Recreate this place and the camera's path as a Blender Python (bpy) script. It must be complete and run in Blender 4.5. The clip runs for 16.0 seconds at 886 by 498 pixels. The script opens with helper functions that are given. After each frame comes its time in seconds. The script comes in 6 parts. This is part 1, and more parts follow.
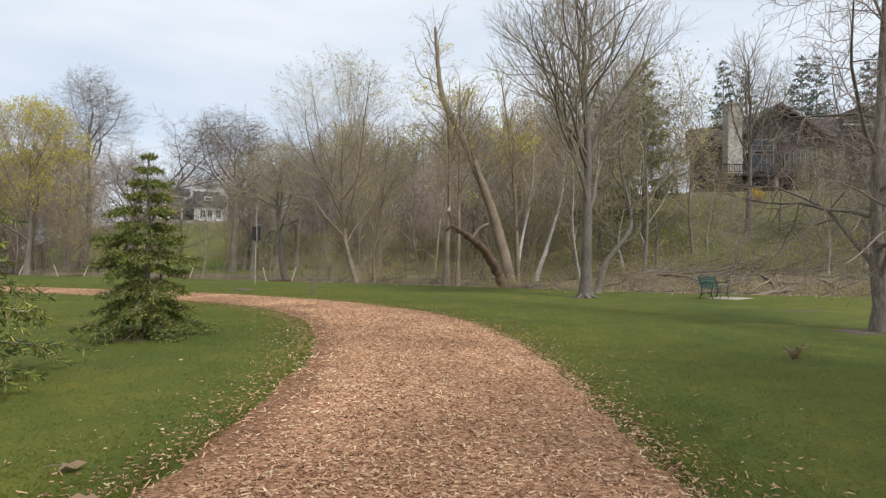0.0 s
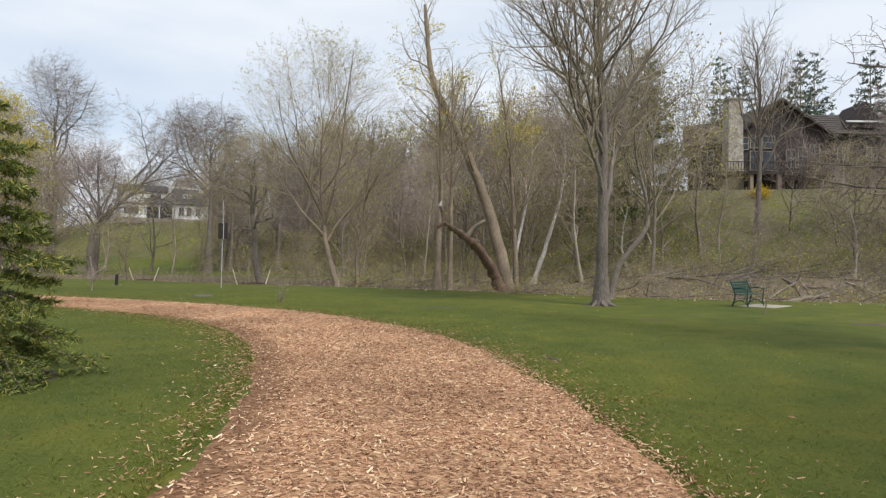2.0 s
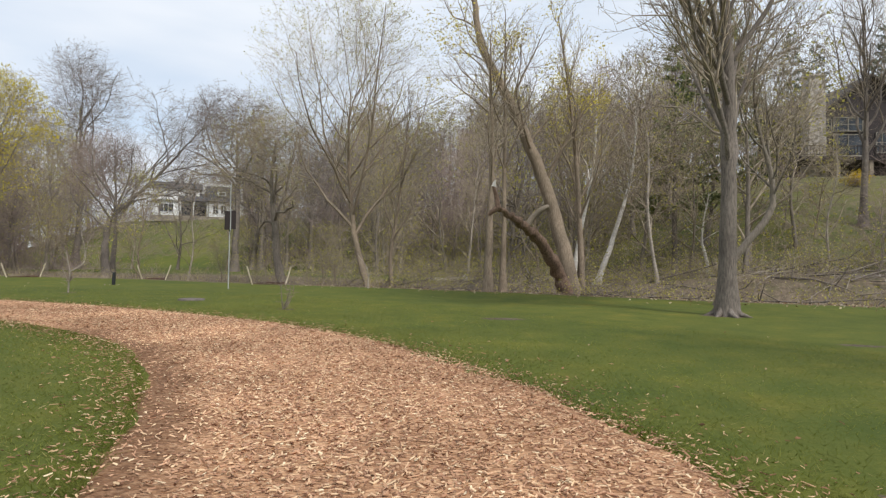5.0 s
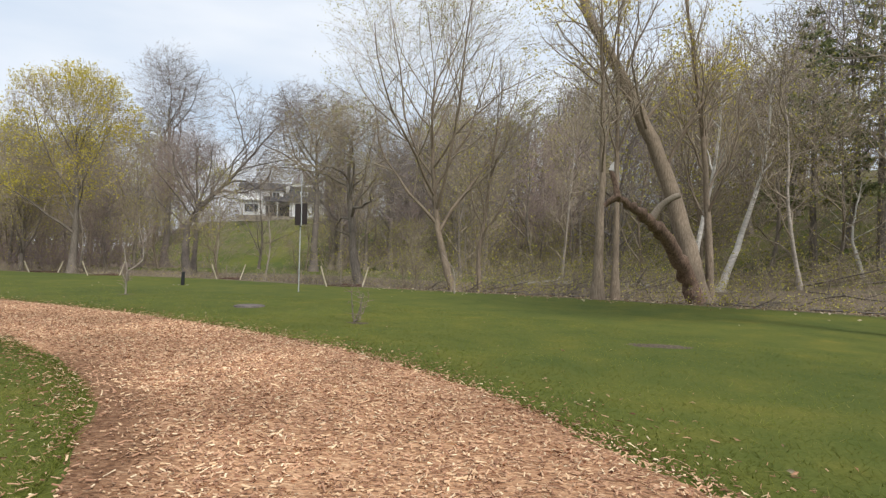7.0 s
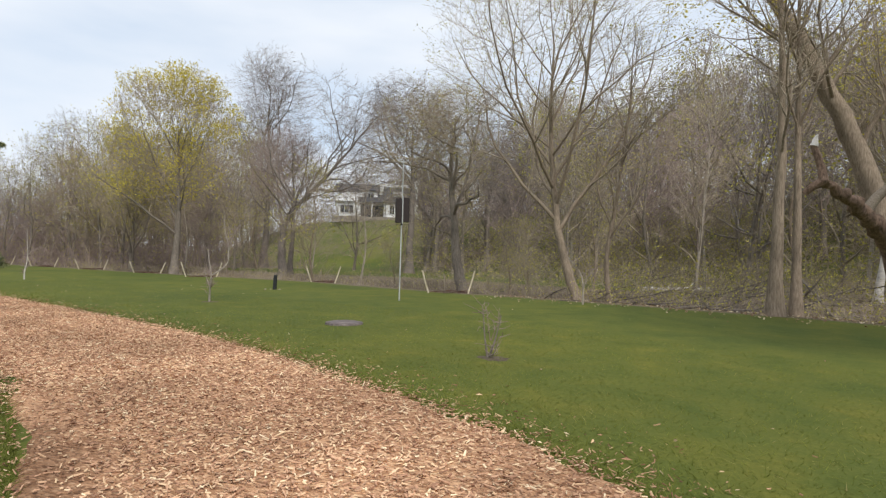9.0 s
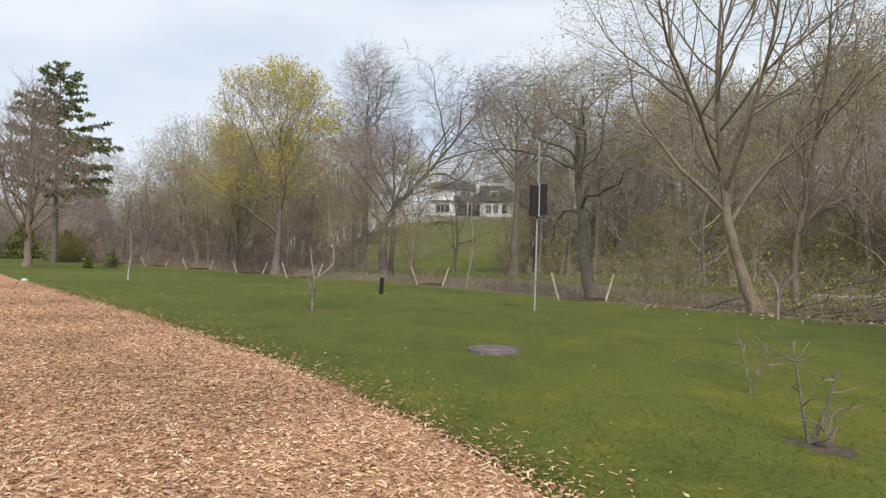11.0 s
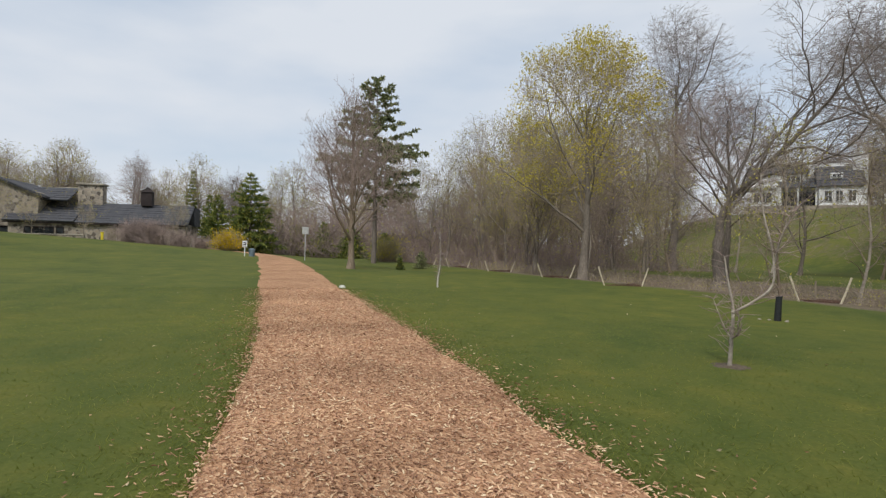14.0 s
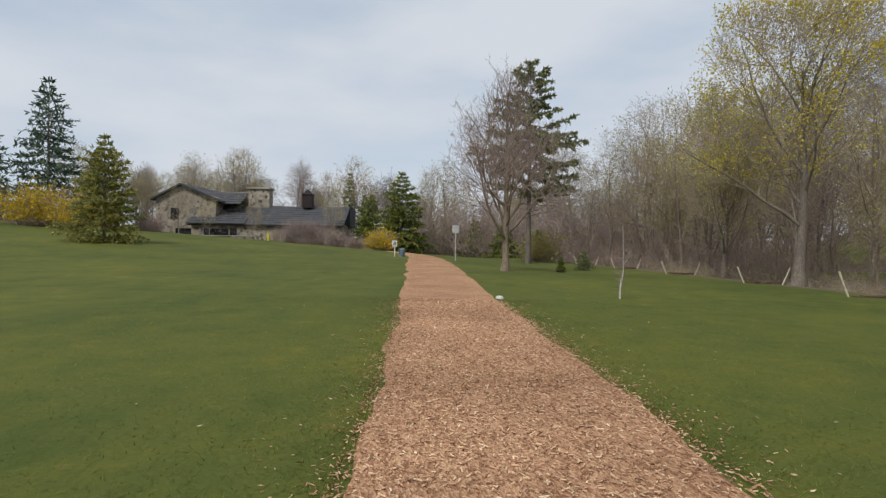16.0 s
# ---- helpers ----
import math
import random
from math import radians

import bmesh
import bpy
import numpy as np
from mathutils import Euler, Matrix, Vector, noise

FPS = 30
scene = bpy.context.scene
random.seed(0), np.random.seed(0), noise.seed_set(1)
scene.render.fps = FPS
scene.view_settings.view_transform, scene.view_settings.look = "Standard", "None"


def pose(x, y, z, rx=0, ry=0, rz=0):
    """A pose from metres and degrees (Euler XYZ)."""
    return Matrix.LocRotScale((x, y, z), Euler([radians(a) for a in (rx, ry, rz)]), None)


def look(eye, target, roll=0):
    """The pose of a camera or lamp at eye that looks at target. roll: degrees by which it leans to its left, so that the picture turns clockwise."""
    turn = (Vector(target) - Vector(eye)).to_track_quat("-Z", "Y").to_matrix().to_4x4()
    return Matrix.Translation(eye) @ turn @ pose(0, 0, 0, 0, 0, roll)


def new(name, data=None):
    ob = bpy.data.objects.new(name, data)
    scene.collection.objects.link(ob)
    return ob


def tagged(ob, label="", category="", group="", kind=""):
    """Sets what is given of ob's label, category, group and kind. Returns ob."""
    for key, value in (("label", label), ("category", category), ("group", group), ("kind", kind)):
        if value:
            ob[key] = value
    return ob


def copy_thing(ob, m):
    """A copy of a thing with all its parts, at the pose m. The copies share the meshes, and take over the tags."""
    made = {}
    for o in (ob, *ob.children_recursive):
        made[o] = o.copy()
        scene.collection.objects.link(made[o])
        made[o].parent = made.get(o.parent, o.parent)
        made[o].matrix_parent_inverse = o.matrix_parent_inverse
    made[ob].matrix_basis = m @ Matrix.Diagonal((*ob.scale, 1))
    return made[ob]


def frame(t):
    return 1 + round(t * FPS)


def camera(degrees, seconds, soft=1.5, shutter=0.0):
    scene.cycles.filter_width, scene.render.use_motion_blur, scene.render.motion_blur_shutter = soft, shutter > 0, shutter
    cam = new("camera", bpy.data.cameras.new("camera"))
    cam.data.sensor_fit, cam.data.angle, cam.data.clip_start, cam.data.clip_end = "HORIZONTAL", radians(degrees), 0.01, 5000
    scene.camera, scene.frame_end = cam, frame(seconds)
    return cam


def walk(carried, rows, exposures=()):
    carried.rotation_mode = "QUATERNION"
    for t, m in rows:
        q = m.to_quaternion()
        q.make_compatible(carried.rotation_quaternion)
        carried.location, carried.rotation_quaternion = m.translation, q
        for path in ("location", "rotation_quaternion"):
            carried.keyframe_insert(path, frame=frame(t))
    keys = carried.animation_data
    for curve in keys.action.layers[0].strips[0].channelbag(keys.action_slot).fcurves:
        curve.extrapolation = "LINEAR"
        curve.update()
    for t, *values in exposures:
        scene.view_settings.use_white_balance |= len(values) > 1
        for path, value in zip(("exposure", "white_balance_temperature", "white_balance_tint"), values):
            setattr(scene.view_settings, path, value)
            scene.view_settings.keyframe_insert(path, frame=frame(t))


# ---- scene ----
cam = camera(74.8, 16.0, soft=1.3)
METRES, EYE, TILT, LEAN, TURN = 29.34, 1.35, 0.0, 0.0, 12.1
ROWS = [
    (0.0, 0.0, 0.0, 0.0, -0.01, 1.3, -0.64),
    (0.5, 0.0001, 0.03, 0.0014, -0.51, 1.32, -0.62),
    (1.0, -0.001, 0.0579, 0.002, -0.99, 1.38, -0.69),
    (1.5, -0.0028, 0.0897, 0.0021, -1.29, 1.33, -0.65),
    (2.0, -0.0056, 0.1174, 0.0015, -1.26, 1.37, -0.72),
    (2.5, -0.0091, 0.1493, 0.001, -1.16, 1.36, -0.72),
    (3.0, -0.0126, 0.1782, 0.0005, -0.46, 1.32, -0.73),
    (3.5, -0.0153, 0.2076, -0.0004, -0.48, 1.36, -0.65),
    (6.0, -0.0332, 0.362, -0.0054, 5.55, 1.29, -0.94),
    (6.5, -0.0424, 0.391, -0.0055, 7.22, 1.34, -1.05),
    (7.0, -0.0547, 0.4204, -0.0043, 10.04, 1.23, -1.13),
    (7.5, -0.0662, 0.4471, -0.0036, 13.09, 1.22, -1.19),
    (8.0, -0.0811, 0.4756, -0.0023, 14.75, 1.09, -1.17),
    (8.5, -0.096, 0.501, -0.0012, 17.31, 1.08, -1.28),
    (11.0, -0.1908, 0.6143, -0.0018, 27.88, 0.9, -1.49),
    (11.5, -0.2173, 0.6317, -0.0006, 34.63, 0.69, -1.49),
    (12.0, -0.2436, 0.6501, 0.0017, 38.95, 0.54, -1.44),
    (12.5, -0.2704, 0.6657, 0.0014, 43.48, 0.39, -1.43),
    (13.0, -0.297, 0.6821, 0.0024, 47.37, 0.28, -1.38),
    (13.5, -0.3272, 0.699, 0.0037, 51.74, 0.08, -1.27),
    (14.0, -0.3557, 0.7145, 0.0046, 55.27, 0.01, -1.25),
    (14.5, -0.3887, 0.7302, 0.0047, 58.19, -0.15, -1.16),
    (15.0, -0.4208, 0.7413, 0.0066, 62.04, -0.21, -1.16),
    (15.5, -0.4532, 0.7531, 0.0064, 66.45, -0.33, -1.01),
    (16.0, -0.4861, 0.7673, 0.0073, 69.96, -0.46, -0.85),
]
walk(cam, [(t, pose(0, 0, EYE, TILT, LEAN, TURN) @ pose(METRES * x, METRES * y, METRES * z, 90 + pitch, roll, yaw)) for t, x, y, z, yaw, pitch, roll in ROWS],
     exposures=[(0.0, 0.05), (8.5, 0.1), (11.0, 0.05), (14.0, -0.22), (16.0, -0.34)])

# ---- world, sun ----
SUN_EL, SUN_AZ = 50.0, 322.0      # degrees; azimuth of the place the light comes from, counted from +x towards +y
world = bpy.data.worlds.new("sky")
scene.world = world
world.use_nodes = True
wn, wl = world.node_tree.nodes, world.node_tree.links
bg = wn["Background"]
sky = wn.new("ShaderNodeTexSky")
sky.sky_type = 'NISHITA'
sky.sun_disc = False
sky.sun_elevation = radians(SUN_EL)
sky.sun_rotation = radians(90 - SUN_AZ)
wtc = wn.new("ShaderNodeTexCoord")
wmap = wn.new("ShaderNodeMapping")
wmap.inputs["Scale"].default_value = (1.0, 1.6, 5.0)
wmap.inputs["Rotation"].default_value = (0.15, 0.1, 0.6)
wno = wn.new("ShaderNodeTexNoise")
wno.inputs["Scale"].default_value = 1.6
wno.inputs["Detail"].default_value = 7.0
wno.inputs["Roughness"].default_value = 0.45
wra = wn.new("ShaderNodeValToRGB")
wra.color_ramp.elements[0].position = 0.30
wra.color_ramp.elements[0].color = (0.42, 0.42, 0.42, 1)
wra.color_ramp.elements[1].position = 0.58
wra.color_ramp.elements[1].color = (0.97, 0.97, 0.97, 1)
wmx = wn.new("ShaderNodeMixRGB")
wmx.inputs[2].default_value = (8.3, 8.8, 9.55, 1)
wl.new(wtc.outputs["Generated"], wmap.inputs[0])
wl.new(wmap.outputs[0], wno.inputs[0])
wl.new(wno.outputs[0], wra.inputs[0])
wl.new(wra.outputs[0], wmx.inputs[0])
wgap = wn.new("ShaderNodeMixRGB")      # thin high haze in the gaps between the clouds
wgap.inputs[0].default_value = 0.5
wgap.inputs[2].default_value = (6.6, 8.6, 11.0, 1)
wl.new(sky.outputs[0], wgap.inputs[1])
wl.new(wgap.outputs[0], wmx.inputs[1])
wl.new(wmx.outputs[0], bg.inputs[0])
bg.inputs[1].default_value = 0.1

sun = new("sun", bpy.data.lights.new("sun", 'SUN'))
sun.data.energy = 2.9
sun.data.angle = radians(10)
sun.data.color = (1.0, 0.965, 0.91)
se, sa = radians(SUN_EL), radians(SUN_AZ)
sun.matrix_world = look((math.cos(sa) * math.cos(se) * 60, math.sin(sa) * math.cos(se) * 60, math.sin(se) * 60), (0, 0, 0))


# ---- materials ----
def mat(name, rough=0.8, spec=0.3):
    m = bpy.data.materials.new(name)
    m.use_nodes = True
    b = m.node_tree.nodes["Principled BSDF"]
    b.inputs["Roughness"].default_value = rough
    b.inputs["Specular IOR Level"].default_value = spec
    return m, m.node_tree.nodes, m.node_tree.links, b


def ramp(nodes, stops):
    r = nodes.new("ShaderNodeValToRGB")
    while len(r.color_ramp.elements) < len(stops):
        r.color_ramp.elements.new(0.5)
    for e, (p, c) in zip(r.color_ramp.elements, stops):
        e.position, e.color = p, (*c, 1)
    return r


def noise_node(nodes, links, scale, detail=4.0, rough=0.6, coord="Object", stretch=None):
    tc = nodes.new("ShaderNodeTexCoord")
    n = nodes.new("ShaderNodeTexNoise")
    n.inputs["Scale"].default_value = scale
    n.inputs["Detail"].default_value = detail
    n.inputs["Roughness"].default_value = rough
    if stretch:
        mp = nodes.new("ShaderNodeMapping")
        mp.inputs["Scale"].default_value = stretch
        links.new(tc.outputs[coord], mp.inputs[0])
        links.new(mp.outputs[0], n.inputs[0])
    else:
        links.new(tc.outputs[coord], n.inputs[0])
    return n


def mix(nodes, links, kind, fac, a, b):
    m = nodes.new("ShaderNodeMixRGB")
    m.blend_type = kind
    for k, v in ((0, fac), (1, a), (2, b)):
        if isinstance(v, (int, float)):
            m.inputs[k].default_value = v
        elif isinstance(v, tuple):
            m.inputs[k].default_value = (*v, 1)
        else:
            links.new(v, m.inputs[k])
    return m


def bump(nodes, links, bsdf, height, strength=0.5, dist=0.02):
    b = nodes.new("ShaderNodeBump")
    b.inputs["Strength"].default_value = strength
    b.inputs["Distance"].default_value = dist
    links.new(height, b.inputs["Height"])
    links.new(b.outputs[0], bsdf.inputs["Normal"])


def two_scale(name, dark, light, fine=8.0, coarse=0.6, rough=0.8, strength=0.4, dist=0.02, stretch=None, spec=0.3, per_piece=0.0, coord="Object"):
    """A surface with fine grain and broad uneven colour; per_piece varies single pieces of one mesh."""
    m, n, l, b = mat(name, rough, spec)
    f = noise_node(n, l, fine, 6, 0.65, coord, stretch)
    c = noise_node(n, l, coarse, 3, 0.5, coord)
    r = ramp(n, [(0.30, dark), (0.70, light)])
    l.new(f.outputs[0], r.inputs[0])
    r2 = ramp(n, [(0.3, (0.68, 0.68, 0.68)), (0.7, (1.2, 1.2, 1.2))])
    l.new(c.outputs[0], r2.inputs[0])
    out = mix(n, l, 'MULTIPLY', 1.0, r.outputs[0], r2.outputs[0]).outputs[0]
    if per_piece:
        g = n.new("ShaderNodeNewGeometry")
        r3 = ramp(n, [(0.0, (1 - per_piece,) * 3), (1.0, (1 + per_piece,) * 3)])
        l.new(g.outputs["Random Per Island"], r3.inputs[0])
        out = mix(n, l, 'MULTIPLY', 1.0, out, r3.outputs[0]).outputs[0]
    l.new(out, b.inputs["Base Color"])
    bump(n, l, b, f.outputs[0], strength, dist)
    return m


def island_mat(name, stops, rough=0.7, spec=0.25, thin=0.0, coarse=None):
    """Colour picked for each small piece of one mesh, so that no two neighbours look alike."""
    m, n, l, b = mat(name, rough, spec)
    g = n.new("ShaderNodeNewGeometry")
    r = ramp(n, stops)
    l.new(g.outputs["Random Per Island"], r.inputs[0])
    out = r.outputs[0]
    if coarse:
        c = noise_node(n, l, coarse, 3, 0.55)
        r2 = ramp(n, [(0.32, (0.72, 0.70, 0.66)), (0.68, (1.16, 1.16, 1.12))])
        l.new(c.outputs[0], r2.inputs[0])
        out = mix(n, l, 'MULTIPLY', 1.0, out, r2.outputs[0]).outputs[0]
    l.new(out, b.inputs["Base Color"])
    if thin:
        tr = n.new("ShaderNodeBsdfTranslucent")
        l.new(out, tr.inputs[0])
        ms = n.new("ShaderNodeMixShader")
        ms.inputs[0].default_value = thin
        l.new(b.outputs[0], ms.inputs[1])
        l.new(tr.outputs[0], ms.inputs[2])
        l.new(ms.outputs[0], n["Material Output"].inputs[0])
    return m


def ground_mat():
    m, n, l, b = mat("lawn_and_litter", 0.9, 0.15)
    fine = noise_node(n, l, 22, 8, 0.8)
    mid = noise_node(n, l, 1.3, 5, 0.6)
    broad = noise_node(n, l, 0.16, 4, 0.55)
    g1 = ramp(n, [(0.25, (0.050, 0.062, 0.013)), (0.52, (0.086, 0.102, 0.021)), (0.8, (0.142, 0.146, 0.041))])
    l.new(fine.outputs[0], g1.inputs[0])
    g2 = ramp(n, [(0.34, (0.80, 0.87, 0.82)), (0.48, (1.0, 1.0, 1.0)), (0.58, (1.12, 1.05, 1.0)), (0.70, (1.45, 1.22, 1.2))])
    l.new(mid.outputs[0], g2.inputs[0])
    g3 = ramp(n, [(0.34, (0.78, 0.86, 0.84)), (0.66, (1.25, 1.16, 1.0))])
    l.new(broad.outputs[0], g3.inputs[0])
    grass = mix(n, l, 'MULTIPLY', 1.0, mix(n, l, 'MULTIPLY', 1.0, g1.outputs[0], g2.outputs[0]).outputs[0], g3.outputs[0])
    lit_n = noise_node(n, l, 6, 7, 0.75)
    lit = ramp(n, [(0.28, (0.050, 0.038, 0.028)), (0.5, (0.14, 0.108, 0.076)), (0.72, (0.28, 0.225, 0.16))])
    l.new(lit_n.outputs[0], lit.inputs[0])
    lit2 = mix(n, l, 'MIX', g_fac(n, l, mid, 0.50, 0.70, 0.55), lit.outputs[0], (0.070, 0.082, 0.026))
    at = n.new("ShaderNodeAttribute")
    at.attribute_name = "litter"
    edge = noise_node(n, l, 1.1, 6, 0.75)
    add = n.new("ShaderNodeMath")
    add.operation = 'ADD'
    l.new(at.outputs["Fac"], add.inputs[0])
    l.new(edge.outputs[0], add.inputs[1])
    st = n.new("ShaderNodeMapRange")
    st.inputs[1].default_value, st.inputs[2].default_value = 0.88, 1.14
    l.new(add.outputs[0], st.inputs[0])
    col = mix(n, l, 'MIX', st.outputs[0], grass.outputs[0], lit2.outputs[0])
    l.new(col.outputs[0], b.inputs["Base Color"])
    bump(n, l, b, fine.outputs[0], 0.3, 0.02)
    return m


def g_fac(n, l, src, a, b_, top):
    mr = n.new("ShaderNodeMapRange")
    mr.inputs[1].default_value, mr.inputs[2].default_value, mr.inputs[4].default_value = a, b_, top
    l.new(src.outputs[0], mr.inputs[0])
    return mr.outputs[0]


def path_mat():
    m, n, l, b = mat("woodchip_bed", 0.9, 0.15)
    v = n.new("ShaderNodeTexVoronoi")
    v.inputs["Scale"].default_value = 26
    tc = n.new("ShaderNodeTexCoord")
    mp = n.new("ShaderNodeMapping")
    mp.inputs["Rotation"].default_value = (0, 0, 0.7)
    mp.inputs["Scale"].default_value = (1, 2.2, 1)
    l.new(tc.outputs["Object"], mp.inputs[0])
    l.new(mp.outputs[0], v.inputs[0])
    r = ramp(n, [(0.0, (0.18, 0.095, 0.052)), (0.35, (0.38, 0.218, 0.128)), (0.7, (0.53, 0.325, 0.195)), (1.0, (0.67, 0.465, 0.30))])
    l.new(v.outputs["Color"], r.inputs[0])
    broad = noise_node(n, l, 0.5, 5, 0.6)
    r2 = ramp(n, [(0.3, (0.74, 0.68, 0.64)), (0.7, (1.12, 1.08, 1.02))])
    l.new(broad.outputs[0], r2.inputs[0])
    wet = n.new("ShaderNodeAttribute")
    wet.attribute_name = "damp"
    blot = noise_node(n, l, 2.4, 5, 0.65)
    add = n.new("ShaderNodeMath")
    add.operation = 'ADD'
    l.new(wet.outputs["Fac"], add.inputs[0])
    l.new(blot.outputs[0], add.inputs[1])
    chips = mix(n, l, 'MULTIPLY', 1.0, r.outputs[0], r2.outputs[0])
    earth = mix(n, l, 'MULTIPLY', 1.0, r.outputs[0], (0.30, 0.25, 0.22))
    l.new(mix(n, l, 'MIX', g_fac(n, l, add, 0.85, 1.3, 0.7), chips.outputs[0], earth.outputs[0]).outputs[0], b.inputs["Base Color"])
    bump(n, l, b, v.outputs["Distance"], 0.8, 0.02)
    return m


M = {}
M["ground"] = ground_mat()
M["path"] = path_mat()
M["chip"] = island_mat("wood_chip", [(0.0, (0.212, 0.106, 0.066)), (0.25, (0.415, 0.232, 0.148)), (0.6, (0.58, 0.355, 0.230)), (0.9, (0.707, 0.507, 0.323)), (1.0, (0.811, 0.668, 0.473))], 0.85, 0.2, coarse=0.5)
M["blade"] = island_mat("grass_blade", [(0.0, (0.085, 0.100, 0.018)), (0.45, (0.168, 0.200, 0.038)), (0.9, (0.245, 0.258, 0.064)), (1.0, (0.366, 0.326, 0.139))], 0.8, 0.15, 0.5, coarse=0.45)
M["bark"] = two_scale("grey_brown_bark", (0.110, 0.092, 0.074), (0.30, 0.255, 0.208), 9, 0.8, 0.92, 0.8, 0.02, (3, 3, 0.5))
M["bark_warm"] = two_scale("warm_brown_bark", (0.136, 0.102, 0.071), (0.344, 0.273, 0.202), 9, 0.8, 0.92, 0.8, 0.02, (3, 3, 0.5))
M["bark_rust"] = two_scale("peeling_red_brown_bark", (0.085, 0.055, 0.040), (0.34, 0.225, 0.16), 7, 2.0, 0.95, 1.0, 0.06, (2.5, 2.5, 1.0))
M["bark_pale"] = two_scale("pale_smooth_bark", (0.38, 0.35, 0.31), (0.76, 0.72, 0.66), 5, 1.2, 0.8, 0.4, 0.01, (1, 1, 2.5))
M["bark_dark"] = two_scale("dark_furrowed_bark", (0.085, 0.071, 0.060), (0.25, 0.212, 0.180), 10, 0.8, 0.95, 0.8, 0.02, (3, 3, 0.5))
M["twig"] = two_scale("twig_bark", (0.205, 0.165, 0.118), (0.44, 0.365, 0.27), 4, 0.5, 0.9, 0.2, 0.005)
M["twig_red"] = two_scale("reddish_twig_bark", (0.195, 0.146, 0.126), (0.40, 0.312, 0.275), 4, 0.5, 0.9, 0.2, 0.005)
M["twig_dark"] = two_scale("grey_twig_bark", (0.135, 0.113, 0.100), (0.31, 0.265, 0.235), 4, 0.5, 0.9, 0.2, 0.005)
M["bud_olive"] = island_mat("olive_green_bud", [(0.0, (0.26, 0.235, 0.05)), (0.5, (0.42, 0.385, 0.08)), (1.0, (0.60, 0.54, 0.13))], 0.8, 0.2, 0.4)
M["bud"] = island_mat("yellow_green_bud", [(0.0, (0.37, 0.295, 0.035)), (0.5, (0.62, 0.52, 0.07)), (1.0, (0.78, 0.66, 0.13))], 0.7, 0.2, 0.45)
M["bud_brown"] = island_mat("olive_brown_bud", [(0.0, (0.260, 0.218, 0.048)), (0.5, (0.416, 0.373, 0.072)), (1.0, (0.546, 0.519, 0.125))], 0.8, 0.2, 0.35)
M["needle"] = island_mat("spruce_needle", [(0.0, (0.052, 0.079, 0.021)), (0.5, (0.120, 0.160, 0.038)), (0.82, (0.251, 0.273, 0.053)), (1.0, (0.478, 0.434, 0.081))], 0.65, 0.3, 0.15)
M["needle_blue"] = island_mat("blue_green_needle", [(0.0, (0.031, 0.059, 0.040)), (0.6, (0.087, 0.137, 0.092)), (1.0, (0.176, 0.235, 0.156))], 0.65, 0.3, 0.15)
M["needle_olive"] = island_mat("olive_needle", [(0.0, (0.112, 0.128, 0.034)), (0.6, (0.248, 0.247, 0.063)), (1.0, (0.448, 0.398, 0.105))], 0.65, 0.3, 0.25)
M["bark_tan"] = two_scale("pale_tan_bark", (0.23, 0.195, 0.16), (0.50, 0.44, 0.37), 6, 1.2, 0.85, 0.4, 0.01, (1, 1, 2.0))
M["needle_pine"] = island_mat("pine_needle", [(0.0, (0.075, 0.095, 0.045)), (0.6, (0.20, 0.225, 0.095)), (1.0, (0.38, 0.37, 0.17))], 0.65, 0.3, 0.2)
M["forsythia"] = island_mat("forsythia_flower", [(0.0, (0.32, 0.21, 0.010)), (0.5, (0.60, 0.42, 0.012)), (1.0, (0.80, 0.60, 0.025))], 0.7, 0.2, 0.35)
M["litter_leaf"] = island_mat("dry_leaf", [(0.0, (0.16, 0.095, 0.055)), (0.5, (0.36, 0.26, 0.16)), (1.0, (0.62, 0.53, 0.38))], 0.8, 0.2, 0.2)
M["wood"] = two_scale("weathered_wood", (0.14, 0.11, 0.08), (0.36, 0.30, 0.23), 12, 1.0, 0.85, 0.5, 0.01, (1, 6, 6))
M["stake"] = two_scale("new_pale_timber", (0.42, 0.36, 0.25), (0.68, 0.60, 0.46), 14, 1.5, 0.8, 0.3, 0.005)
M["green_metal"] = two_scale("green_painted_metal", (0.014, 0.048, 0.040), (0.028, 0.085, 0.070), 20, 2, 0.45, 0.1, 0.002)
M["concrete"] = two_scale("pale_concrete", (0.272, 0.246, 0.196), (0.416, 0.377, 0.308), 20, 1, 0.9, 0.3, 0.005)
M["dark_box"] = two_scale("dark_brown_boards", (0.018, 0.013, 0.012), (0.045, 0.034, 0.032), 12, 1, 0.8, 0.3, 0.005, (1, 1, 6))
M["galvanised"] = two_scale("galvanised_steel", (0.33, 0.34, 0.33), (0.50, 0.51, 0.50), 18, 2, 0.5, 0.1, 0.002)
M["white_paint"] = two_scale("white_painted_boards", (0.66, 0.66, 0.65), (0.82, 0.82, 0.80), 6, 0.4, 0.6, 0.15, 0.004)
M["grey_roof"] = two_scale("grey_shingles", (0.040, 0.041, 0.046), (0.095, 0.096, 0.104), 7, 0.5, 0.9, 0.5, 0.02, (1, 1, 6), per_piece=0.2)
M["brown_roof"] = two_scale("brown_shingles", (0.038, 0.032, 0.028), (0.094, 0.081, 0.074), 7, 0.5, 0.9, 0.5, 0.02, (1, 1, 6), per_piece=0.2)
M["siding"] = two_scale("dark_shingle_siding", (0.024, 0.019, 0.019), (0.063, 0.051, 0.048), 6, 0.5, 0.85, 0.5, 0.02, (1, 1, 7))
